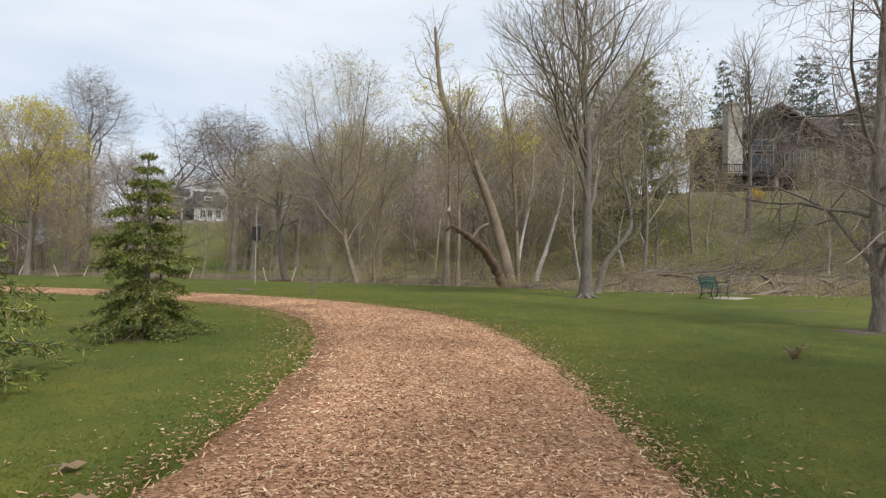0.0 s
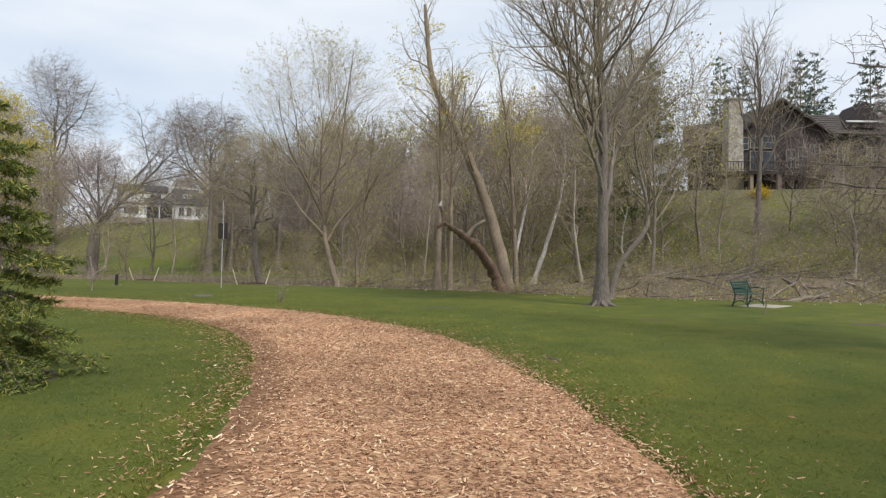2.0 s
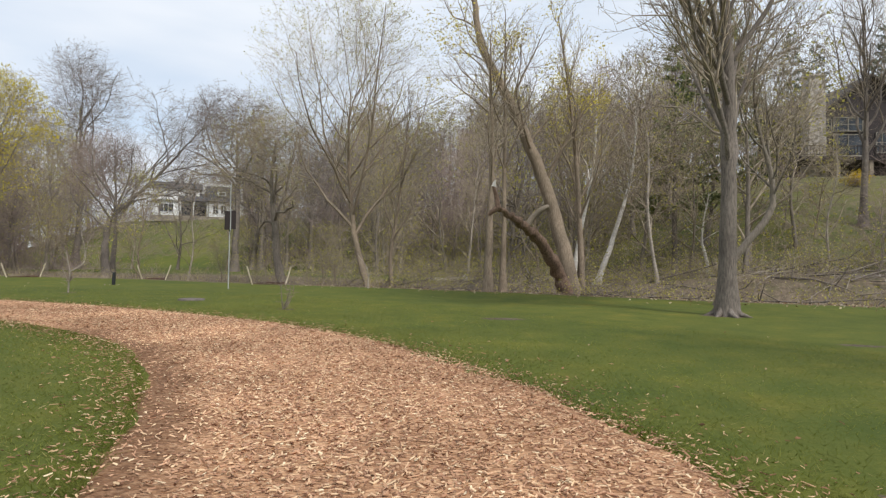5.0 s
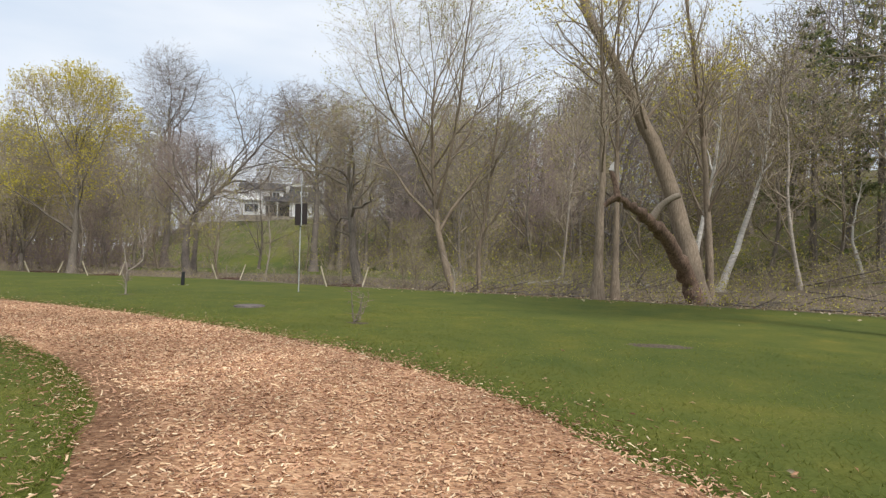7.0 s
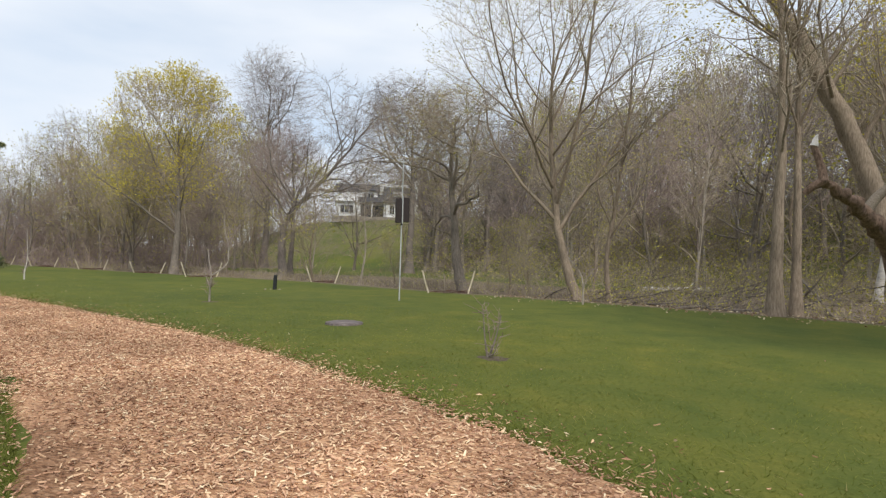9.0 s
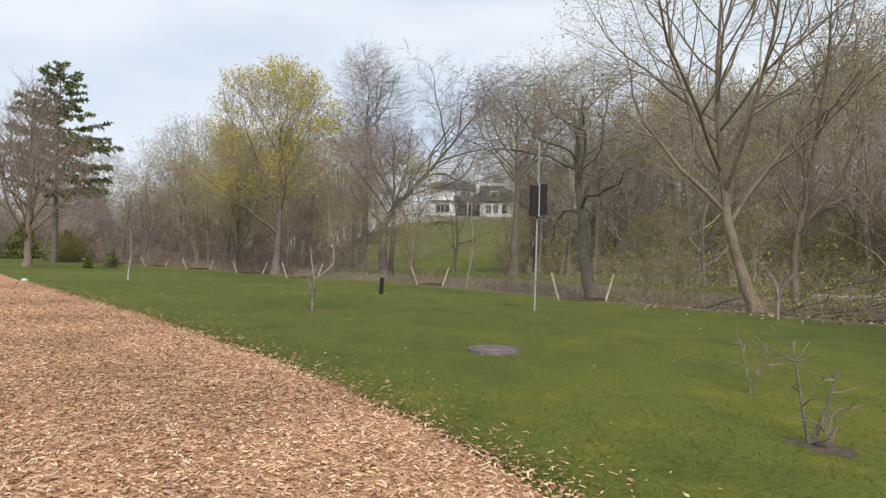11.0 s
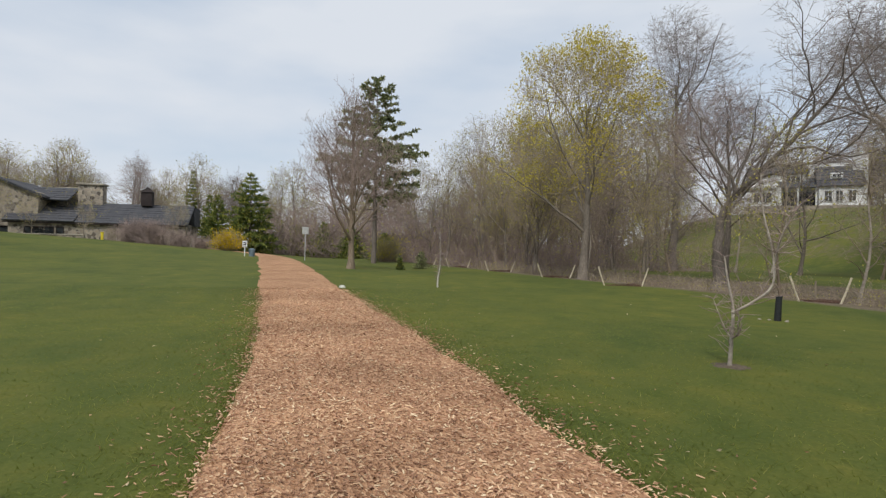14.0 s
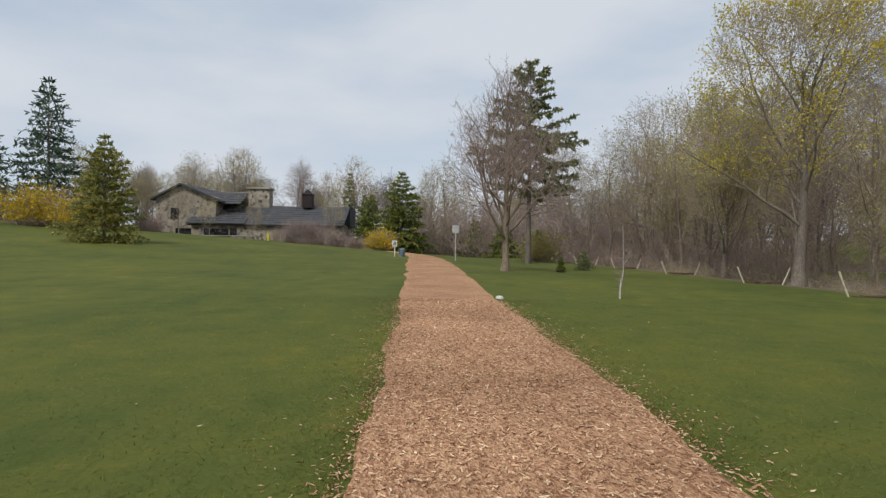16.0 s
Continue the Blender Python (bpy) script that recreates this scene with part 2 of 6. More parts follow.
M["rubber"] = two_scale("black_corrugated_plastic", (0.012, 0.013, 0.014), (0.035, 0.038, 0.040), 8, 1, 0.6, 0.2, 0.01, (1, 1, 8))
M["iron"] = two_scale("rusty_cast_iron", (0.085, 0.070, 0.066), (0.20, 0.165, 0.155), 16, 2, 0.8, 0.4, 0.004)
M["brush_mesh"] = two_scale("rust_brown_brushwood", (0.075, 0.042, 0.030), (0.18, 0.105, 0.075), 14, 1, 0.9, 0.5, 0.02)
M["rust_stem"] = two_scale("rust_brown_stem", (0.17, 0.085, 0.055), (0.36, 0.20, 0.13), 14, 1, 0.9, 0.4, 0.01)
M["soil"] = two_scale("bare_brown_earth", (0.050, 0.036, 0.026), (0.155, 0.120, 0.084), 22, 2, 0.95, 0.6, 0.02)
M["rock"] = two_scale("pale_rock", (0.42, 0.42, 0.38), (0.66, 0.66, 0.60), 6, 1, 0.9, 0.4, 0.02)
M["blue_plastic"] = two_scale("blue_grey_bin", (0.10, 0.14, 0.17), (0.20, 0.26, 0.30), 6, 1, 0.6, 0.1, 0.004)
M["sign_black"] = two_scale("black_sign_ink", (0.015, 0.015, 0.016), (0.03, 0.03, 0.032), 10, 1, 0.6, 0.05, 0.001)
M["yellow_paint"] = two_scale("yellow_paint", (0.55, 0.42, 0.02), (0.75, 0.60, 0.05), 8, 1, 0.6, 0.1, 0.002)


def glass_mat():
    m, n, l, b = mat("window_glass", 0.06, 0.6)
    c = noise_node(n, l, 0.9, 2, 0.5)
    r = ramp(n, [(0.4, (0.012, 0.014, 0.016)), (0.6, (0.035, 0.040, 0.044))])
    l.new(c.outputs[0], r.inputs[0])
    l.new(r.outputs[0], b.inputs["Base Color"])
    return m


def stone_mat(name="fieldstone_wall", dark=(0.10, 0.085, 0.070), light=(0.42, 0.36, 0.28), scale=2.6):
    m, n, l, b = mat(name, 0.9, 0.2)
    tc = n.new("ShaderNodeTexCoord")
    v = n.new("ShaderNodeTexVoronoi")
    v.inputs["Scale"].default_value = scale
    l.new(tc.outputs["Object"], v.inputs[0])
    e = n.new("ShaderNodeTexVoronoi")
    e.feature = 'DISTANCE_TO_EDGE'
    e.inputs["Scale"].default_value = scale
    l.new(tc.outputs["Object"], e.inputs[0])
    r = ramp(n, [(0.1, dark), (0.45, tuple((a + c) / 2 for a, c in zip(dark, light))), (0.9, light)])
    l.new(v.outputs["Color"], r.inputs[0])
    f = g_fac(n, l, e, 0.02, 0.07, 1.0)
    g = noise_node(n, l, 18, 4, 0.6)
    r2 = ramp(n, [(0.3, (0.8, 0.8, 0.8)), (0.7, (1.15, 1.15, 1.15))])
    l.new(g.outputs[0], r2.inputs[0])
    c = mix(n, l, 'MIX', f, (0.30, 0.275, 0.235), r.outputs[0])
    l.new(mix(n, l, 'MULTIPLY', 1.0, c.outputs[0], r2.outputs[0]).outputs[0], b.inputs["Base Color"])
    bump(n, l, b, e.outputs["Distance"], 0.9, 0.06)
    return m


M["glass"] = glass_mat()
M["stone"] = stone_mat()
M["chimney_stone"] = stone_mat("pale_chimney_stone", (0.26, 0.23, 0.20), (0.52, 0.47, 0.41), 3.4)


# ---- mesh helpers ----
def mesh_of(name, verts, faces, material, smooth=False):
    """A mesh from an (n, 3) array and a list of arrays of faces, each with its own number of corners."""
    me = bpy.data.meshes.new(name)
    verts = np.asarray(verts, dtype=np.float32)
    faces = [np.asarray(f, dtype=np.int32) for f in (faces if isinstance(faces, list) else [faces]) if len(f)]
    me.vertices.add(len(verts))
    me.vertices.foreach_set("co", verts.ravel())
    loops = np.concatenate([f.ravel() for f in faces])
    sizes = np.concatenate([np.full(len(f), f.shape[1], dtype=np.int32) for f in faces])
    me.loops.add(len(loops))
    me.loops.foreach_set("vertex_index", loops)
    me.polygons.add(len(sizes))
    me.polygons.foreach_set("loop_start", np.concatenate([[0], np.cumsum(sizes)[:-1]]).astype(np.int32))
    if smooth:
        me.polygons.foreach_set("use_smooth", np.ones(len(sizes), dtype=bool))
    me.materials.append(material)
    me.update(calc_edges=True)
    return me


def part(name, data, material, parent, label=""):
    """Links a bmesh or a mesh as one mesh object under a thing or a part."""
    if isinstance(data, bmesh.types.BMesh):
        me = bpy.data.meshes.new(name)
        bmesh.ops.recalc_face_normals(data, faces=data.faces)
        data.to_mesh(me)
        data.free()
        me.materials.append(material)
    else:
        me = data
    ob = new(name, me)
    ob.parent = parent
    return tagged(ob, label) if label else ob


def thing(name, m, label, category, group="", kind=""):
    ob = new(name)
    ob.matrix_basis = m
    return tagged(ob, label, category, group, kind)


def box(bm, c, s, m=None, bev=0.0):
    r = bmesh.ops.create_cube(bm, size=1.0)
    bmesh.ops.scale(bm, vec=s, verts=r["verts"])
    if bev:
        es = {e for v in r["verts"] for e in v.link_edges}
        q = bmesh.ops.bevel(bm, geom=list(es), offset=bev, segments=1, affect='EDGES')
        vs = list({v for f in q["faces"] for v in f.verts} | {v for v in r["verts"] if v.is_valid})
    else:
        vs = r["verts"]
    if m is not None:
        bmesh.ops.transform(bm, matrix=m, verts=vs)
    bmesh.ops.translate(bm, vec=c, verts=vs)
    return bm


def boxes(*rows, bev=0.0):
    bm = bmesh.new()
    for c, s in rows:
        box(bm, c, s, bev=bev)
    return bm


def prism(profile, y0, y1):
    """A shape with that outline in x and z, drawn out along y."""
    bm = bmesh.new()
    a = [bm.verts.new((x, y0, z)) for x, z in profile]
    b = [bm.verts.new((x, y1, z)) for x, z in profile]
    bm.faces.new(a)
    bm.faces.new(b[::-1])
    for i in range(len(a)):
        j = (i + 1) % len(a)
        bm.faces.new((a[i], b[i], b[j], a[j]))
    return bm


def tubes(lines, sides):
    """Tapered tubes along polylines: rows of (points, radii). Returns vertices and quads."""
    by_len = {}
    for pts, rad in lines:
        by_len.setdefault(len(pts), []).append((pts, rad))
    vs, fs, base = [], [], 0
    ang = np.linspace(0, 2 * np.pi, sides, endpoint=False)
    for n, rows in by_len.items():
        p = np.array([r[0] for r in rows], dtype=float)
        rad = np.array([r[1] for r in rows], dtype=float)
        d = np.gradient(p, axis=1)
        d /= np.linalg.norm(d, axis=2, keepdims=True) + 1e-9
        ref = np.where(np.abs(d[:, :1, :1]) < 0.8, np.array((1.0, 0.0, 0.0)), np.array((0.0, 1.0, 0.0)))
        u = np.cross(d, np.broadcast_to(ref, d.shape))
        u /= np.linalg.norm(u, axis=2, keepdims=True) + 1e-9
        w = np.cross(d, u)
        ring = p[:, :, None] + rad[:, :, None, None] * (np.cos(ang)[None, None, :, None] * u[:, :, None] + np.sin(ang)[None, None, :, None] * w[:, :, None])
        vs.append(ring.reshape(-1, 3))
        m = len(rows)
        if sides == 2:
            i = (np.arange(m)[:, None] * n + np.arange(n - 1)[None, :]).reshape(-1, 1) * 2
            fs.append(i + np.array((0, 1, 3, 2))[None] + base)
            base += m * n * 2
            continue
        i = (np.arange(m)[:, None] * n + np.arange(n - 1)[None, :]).reshape(-1, 1) * sides
        k = np.arange(sides)[None, :]
        k2 = (k + 1) % sides
        fs.append((np.stack([i + k, i + k2, i + sides + k2, i + sides + k], axis=2) + base).reshape(-1, 4))
        base += m * n * sides
    return np.concatenate(vs), np.concatenate(fs)


def pipe(lines, sides, name, material, parent, label=""):
    v, f = tubes(lines, sides)
    return part(name, mesh_of(name, v, f, material, True), material, parent, label)


# ---- the ground ----
def sstep(a, b, x):
    t = np.clip((np.asarray(x, dtype=float) - a) / (b - a), 0, 1)
    return t * t * (3 - 2 * t)


CREEK = [(-140, 42), (-63, 38.5), (-42, 37.3), (-28, 37.2), (-18, 34.8), (-7, 32.8), (4.5, 30.5), (16, 29), (40, 27)]
CREEK_X, CREEK_Y = [np.array(c, dtype=float) for c in zip(*CREEK)]


def bank(x):
    """y of the edge between the lawn and the brush along the creek."""
    return np.interp(x, CREEK_X, CREEK_Y)


def foot(x):
    """y of the foot of the hill beyond the creek."""
    return np.interp(x, [-120, -60, -10, 10, 60], [84, 78, 60, 40, 38])


def height(x, y):
    x, y = np.asarray(x, dtype=float), np.asarray(y, dtype=float)
    z = 0.04 * np.sin(x * 0.21 + 1.0) * np.sin(y * 0.17)
    west = sstep(20, 84, -x)
    z = z + west * np.clip(0.85 + 0.068 * (20 - y), 0, 4.2) * (1 - sstep(150, 300, -x) * 0.4)
    d = y - bank(x)
    z = z - 0.75 * np.exp(-((d - 4.5) / 2.2) ** 2)
    z = z - 0.45 * np.exp(-((d - 4.5) / 2.0) ** 2) * sstep(-6, 4, x) + 0.8 * sstep(5.6, 7.2, d) * sstep(-2, 7, x)
    h = y - foot(x)
    z = z + (8.6 * sstep(0, np.interp(x, [-60, 10], [24, 30]), h) + 0.03 * np.clip(h - 30, 0, 200)) * (1 - 0.85 * sstep(90, 125, -x))
    return z


def at(x, y, drop=0.03):
    return float(height(x, y)) - drop


def build_ground():
    def axis(a, b, step, far):
        mid = list(np.arange(a, b + 0.01, step))
        lo, hi, s = [a], [b], step
        while lo[-1] > -far:
            s *= 1.35
            lo.append(lo[-1] - s)
            hi.append(hi[-1] + s)
        return np.array(sorted(set(lo + mid + hi)))
    xs, ys = axis(-100, 34, 0.9, 1800), axis(-14, 112, 0.9, 1800)
    gx, gy = np.meshgrid(xs, ys)
    gz = height(gx, gy)
    v = np.stack([gx, gy, gz], 2).reshape(-1, 3)
    nx, ny = len(xs), len(ys)
    i, j = np.meshgrid(np.arange(nx - 1), np.arange(ny - 1))
    a = (j * nx + i).ravel()
    me = mesh_of("ground", v, np.stack([a, a + 1, a + nx + 1, a + nx], 1), M["ground"], True)
    d = gy - bank(gx)
    strip = sstep(-1.2, 0.4, d) * (1 - sstep(9, 13, d))
    east = sstep(-16, -2, gx) * sstep(-1, 1, d) * (1 - 0.5 * sstep(8, 12, d))
    high = np.maximum(sstep(36, 44, gy - foot(gx)) * 0.8, sstep(-1, 9, gx) * sstep(8, 14, d) * 0.5)
    wood_w = sstep(50, 58, -gx) * sstep(-1, 2, d) * (1 - sstep(24, 34, d)) * 0.9
    slope = 0.46 * sstep(0, 8, gy - foot(gx))
    lit = np.maximum.reduce([strip, east, high, wood_w, slope])
    att = me.attributes.new("litter", 'FLOAT', 'POINT')
    att.data.foreach_set("value", lit.astype(np.float32).ravel())
    return tagged(new("ground", me), "short green lawn turning to brown leaf litter along the creek", "ground", kind="structure")


build_ground()

# centre line of the path: x, y, half width
PATH = [(-0.6, -9, 1.8), (-0.7, 0, 1.75), (-0.95, 4, 1.68), (-2.35, 9.0, 1.75), (-4.35, 13.0, 1.8), (-7.8, 16.4, 1.65), (-11.9, 18.2, 1.5), (-16.9, 19.4, 1.42),
        (-25.3, 20.6, 1.42), (-36.6, 21.6, 1.42), (-45.3, 22.4, 1.45), (-58, 23.6, 1.6), (-66, 24.1, 1.5), (-74, 23.7, 1.4), (-84, 22.3, 1.4), (-95, 19, 1.4)]


def spline(rows, per):
    p = np.array(rows, dtype=float)
    p = np.vstack([2 * p[0] - p[1], p, 2 * p[-1] - p[-2]])
    out = []
    for k in range(1, len(p) - 2):
        for t in np.linspace(0, 1, per, endpoint=False):
            a, b, c, d = p[k - 1:k + 3]
            out.append(0.5 * (2 * b + (c - a) * t + (2 * a - 5 * b + 4 * c - d) * t * t + (3 * b - a - 3 * c + d) * t ** 3))
    out.append(p[-2])
    return np.array(out)


LINE = spline(PATH, 26)
_d = np.gradient(LINE[:, :2], axis=0)
_d /= np.linalg.norm(_d, axis=1)[:, None]
SIDE = np.stack([_d[:, 1], -_d[:, 0]], 1)


def path_point(k, u):
    """Places on the path: k counts along the centre line, u runs from -1 to 1 across it."""
    k = np.clip(np.asarray(k, dtype=float), 0, len(LINE) - 1.001)
    i = k.astype(int)
    f = (k - i)[:, None]
    c = LINE[i] * (1 - f) + LINE[i + 1] * f
    s = SIDE[i] * (1 - f) + SIDE[i + 1] * f
    return c[:, :2] + s * (c[:, 2] * np.asarray(u))[:, None], s


def across(x, y):
    """How far a place lies from the path's centre line, in half widths."""
    best = np.full(np.shape(x), 1e9)
    for k in range(0, len(LINE), 3):
        best = np.minimum(best, np.hypot(x - LINE[k, 0], y - LINE[k, 1]) / LINE[k, 2])
    return best


def build_path():
    rng = np.random.default_rng(3)
    n, us = len(LINE), np.linspace(-1, 1, 13)
    rough = np.convolve(rng.normal(0, 1, n + 8), np.ones(5) / 5, "same")[4:-4] * 0.09
    rough2 = np.convolve(rng.normal(0, 1, n + 8), np.ones(5) / 5, "same")[4:-4] * 0.09
    v = []
    for k in range(n):
        for u in us:
            w = u * (1 + (rough[k] if u > 0 else rough2[k]) * abs(u))
            p = LINE[k, :2] + SIDE[k] * w * LINE[k, 2]
            v.append((*p, height(*p) + 0.045 * (1 - abs(u) ** 3) + 0.004 - 0.02 * (abs(u) > 0.99)))
    a = (np.arange(n - 1)[:, None] * 13 + np.arange(12)[None, :]).ravel()
    me = mesh_of("path", v, np.stack([a, a + 1, a + 14, a + 13], 1), M["path"], True)
    along = np.arange(n) / 26.0
    bend = sstep(1.2, 2.2, along) * (1 - sstep(5.2, 6.4, along))
    damp = np.maximum(bend[:, None] * sstep(0.35, 0.95, -us)[None], 0.5 * sstep(0.8, 1.0, np.abs(us))[None])
    me.attributes.new("damp", 'FLOAT', 'POINT').data.foreach_set("value", damp.astype(np.float32).ravel())
    return tagged(new("path", me), "winding footpath of pale orange wood chips", "path", kind="structure")


build_path()


def build_chips():
    rng = np.random.default_rng(5)
    n = 126000
    k = 32 + rng.random(n) * 26 * 7.5
    u = rng.uniform(-1, 1, n)
    edge = rng.random(n) < 0.062
    u[edge] = np.sign(u[edge]) * (1 + rng.exponential(0.13, edge.sum()))
    bare = (rng.random(n) < 0.75 * sstep(0.45, 0.9, -u)) & (k < 26 * 6) & ~edge
    k, u, edge = k[~bare], u[~bare], edge[~bare]
    n = len(k)
    p, _ = path_point(k, u)
    z = height(p[:, 0], p[:, 1]) + 0.045 * np.clip(1 - np.abs(u) ** 3, 0, 1) + 0.010 + rng.random(n) * 0.012
    ln, wd, th = rng.uniform(0.012, 0.032, n) + rng.exponential(0.011, n), rng.uniform(0.005, 0.015, n), rng.uniform(0.0015, 0.004, n)
    wd[edge] *= 0.55
    yaw, tilt, roll = rng.uniform(0, 2 * np.pi, n), rng.normal(0, 0.28, n), rng.normal(0, 0.35, n)
    ax = np.stack([np.cos(yaw) * np.cos(tilt), np.sin(yaw) * np.cos(tilt), np.sin(tilt)], 1)
    ay = np.stack([-np.sin(yaw) * np.cos(roll), np.cos(yaw) * np.cos(roll), np.sin(roll)], 1)
    az = np.cross(ax, ay)
    c = np.stack([p[:, 0], p[:, 1], z], 1)
    corner = []
    for sx, sy in ((-1, -1), (1, -0.7), (1, 0.7), (-1, 1)):
        corner.append(c + ax * (sx * ln / 2)[:, None] + ay * (sy * wd / 2)[:, None] + az * th[:, None])
    for sx, sy in ((-1, -1), (1, -0.7)):
        corner.append(c + ax * (sx * ln / 2)[:, None] + ay * (sy * wd / 2)[:, None] - az * th[:, None])
    v = np.stack(corner, 1).reshape(-1, 3)
    b = np.arange(n)[:, None] * 6
    f = np.concatenate([b + np.array(q)[None] for q in ((0, 1, 2, 3), (0, 4, 5, 1))])
    ob = new("wood_chips", mesh_of("wood_chips", v, f, M["chip"]))
    return tagged(ob, "loose pale orange and brown wood chips strewn on the path", "wood chips", kind="stuff")


build_chips()


def build_grass():
    rng = np.random.default_rng(8)
    n = 300000
    k = 20 + rng.random(n) * 26 * 8.0
    side = np.where(rng.random(n) < 0.5, -1, 1)
    off = rng.random(n) ** 1.9 * 6.0
    base, s = path_point(k, side * 0.96)
    p = base + s * (side * off)[:, None]
    keep = across(p[:, 0], p[:, 1]) > 0.93
    p, off = p[keep], off[keep]
    n = len(p)
    z = height(p[:, 0], p[:, 1]) - 0.004
    h = rng.uniform(0.012, 0.038, n) * (1 + 0.5 * np.exp(-off * 2))
    w = rng.uniform(0.0022, 0.0050, n)
    yaw = rng.uniform(0, 2 * np.pi, n)
    lean = rng.normal(0, 1.5, (n, 2)) * h[:, None]
    c = np.stack([p[:, 0], p[:, 1], z], 1)
    d = np.stack([np.cos(yaw), np.sin(yaw), np.zeros(n)], 1) * w[:, None]
    top = c + np.stack([lean[:, 0], lean[:, 1], h], 1)
    v = np.stack([c - d, c + d, top], 1).reshape(-1, 3)
    f = np.arange(n * 3).reshape(-1, 3)
    ob = new("grass", mesh_of("grass", v, f, M["blade"]))
    return tagged(ob, "short mown green grass blades beside the path", "grass", kind="stuff")


build_grass()


# ---- trees ----
def unit(v):
    return v / (np.linalg.norm(v) + 1e-9)


def rows_unit(v):
    return v / (np.linalg.norm(v, axis=-1, keepdims=True) + 1e-9)


def grow_tree(seed, trunk, radius, levels=3, limbs=12, first=0.3, spread=0.95, reach=0.45, counts=(8, 7, 5), lift=0.35, wander=0.14, taper=0.12, segs_by=(7, 5, 3, 1), crown="tall", stout=1.0, dome=None):
    """Branches of a leafless tree round a trunk given by a few points. Returns one list of (points, radii) per level.
    dome (dx, dy, z, across, up) is the rounded outline that the crown fills."""
    rng = np.random.default_rng(seed)
    t = spline([tuple(p) for p in trunk], 5)
    t[1:-1] += rng.normal(0, radius * 0.07, (len(t) - 2, 3)) * np.array((1, 1, 0))
    total = np.linalg.norm(np.diff(t, axis=0), axis=1).sum()
    f = np.linspace(0, 1, len(t))
    rad = radius * (1 - (1 - taper) * f ** 0.85)
    rad[0] *= 1.45
    out = [[(t, rad)]]
    pts, rr, ln = t[None], rad[None], np.array([total])
    lumps = rng.normal(0, 1, (5, 3))
    for lev in range(levels):
        if lev == 0:
            n, lo = np.array([limbs]), first
        else:
            n, lo = np.maximum(2, np.round(counts[lev - 1] * np.clip(ln / ln.mean(), 0.35, 1.7))).astype(int), 0.22
        idx = np.repeat(np.arange(len(n)), n)
        q = np.arange(len(idx)) - np.repeat(np.cumsum(n) - n, n)
        m = len(idx)
        s = lo + (1.0 - lo) * (q + rng.uniform(0.1, 0.9, m)) / n[idx]
        x = s * (pts.shape[1] - 1)
        i = np.minimum(x.astype(int), pts.shape[1] - 2)
        fr = (x - i)[:, None]
        p = pts[idx, i] * (1 - fr) + pts[idx, i + 1] * fr
        d = rows_unit(pts[idx, i + 1] - pts[idx, i])
        r0 = rr[idx, i] * (1 - fr[:, 0]) + rr[idx, i + 1] * fr[:, 0]
        az = rng.uniform(0, 6.28, len(n))[idx] + 2.4 * q + rng.normal(0, 0.6, m)
        ref = np.where(np.abs(d[:, 2:3]) < 0.9, np.array((0.0, 0.0, 1.0)), np.array((1.0, 0.0, 0.0)))
        a = rows_unit(np.cross(d, ref))
        b = np.cross(d, a)
        ang = (spread * rng.uniform(0.7, 1.15, m) * (1.0 - (0.35 * s if lev == 0 else 0)))[:, None]
        az = az[:, None]
        dirn = rows_unit(d * np.cos(ang) + (a * np.cos(az) + b * np.sin(az)) * np.sin(ang))
        if lev == 0:
            e = (s - lo) / (1 - lo + 1e-6)
            l2 = total * reach * rng.uniform(0.75, 1.15, m) * ((1.15 - 0.75 * e) if crown == "tall" else (0.5 + 0.7 * np.sin(np.pi * (0.15 + 0.7 * e))))
        else:
            l2 = ln[idx] * (0.62 - 0.34 * s) * rng.uniform(0.7, 1.25, m)
        if dome is not None:
            k = np.array((dome[3], dome[3], dome[4]))
            o, w = (p - np.array(dome[:3])) / k, rows_unit(dirn + np.array((0, 0, lift * 0.6))) / k
            qa, qb, qc = (w * w).sum(1), (o * w).sum(1), (o * o).sum(1) - 1
            room = (-qb + np.sqrt(np.maximum(qb * qb - qa * qc, 0))) / qa
            room = np.maximum(room, 0.25) * (1 + 0.24 * np.sin(dirn @ lumps.T * 2.2).sum(1) / 2)
            l2 = room * rng.uniform(0.72, 1.02, m) if lev == 0 else np.minimum(l2 * 1.25, room * rng.uniform(0.7, 1.1, m))
            l2 = np.maximum(l2, 0.15)
        segs = segs_by[min(lev, 3)]
        path_ = [p]
        for _ in range(segs):
            dirn = rows_unit(dirn + rng.normal(0, wander, (m, 3)) + np.array((0, 0, lift / segs * (1.6 if lev == 0 else 0.9))))
            path_.append(path_[-1] + dirn * (l2 / segs)[:, None])
        ra = np.minimum(r0 * 0.6, np.maximum(l2 * (0.0135 if lev == 0 else 0.014), 0.004))
        ra = np.maximum(ra, (0.02, 0.009, 0.006, 0.005)[min(lev, 3)] * stout)
        ends = 0.22 if lev < 2 else 0.45
        pts = np.stack(path_, 1)
        rr = ra[:, None] * np.linspace(1, ends, segs + 1)[None]
        ln = l2
        out.append(list(zip(pts, rr)))
    return out


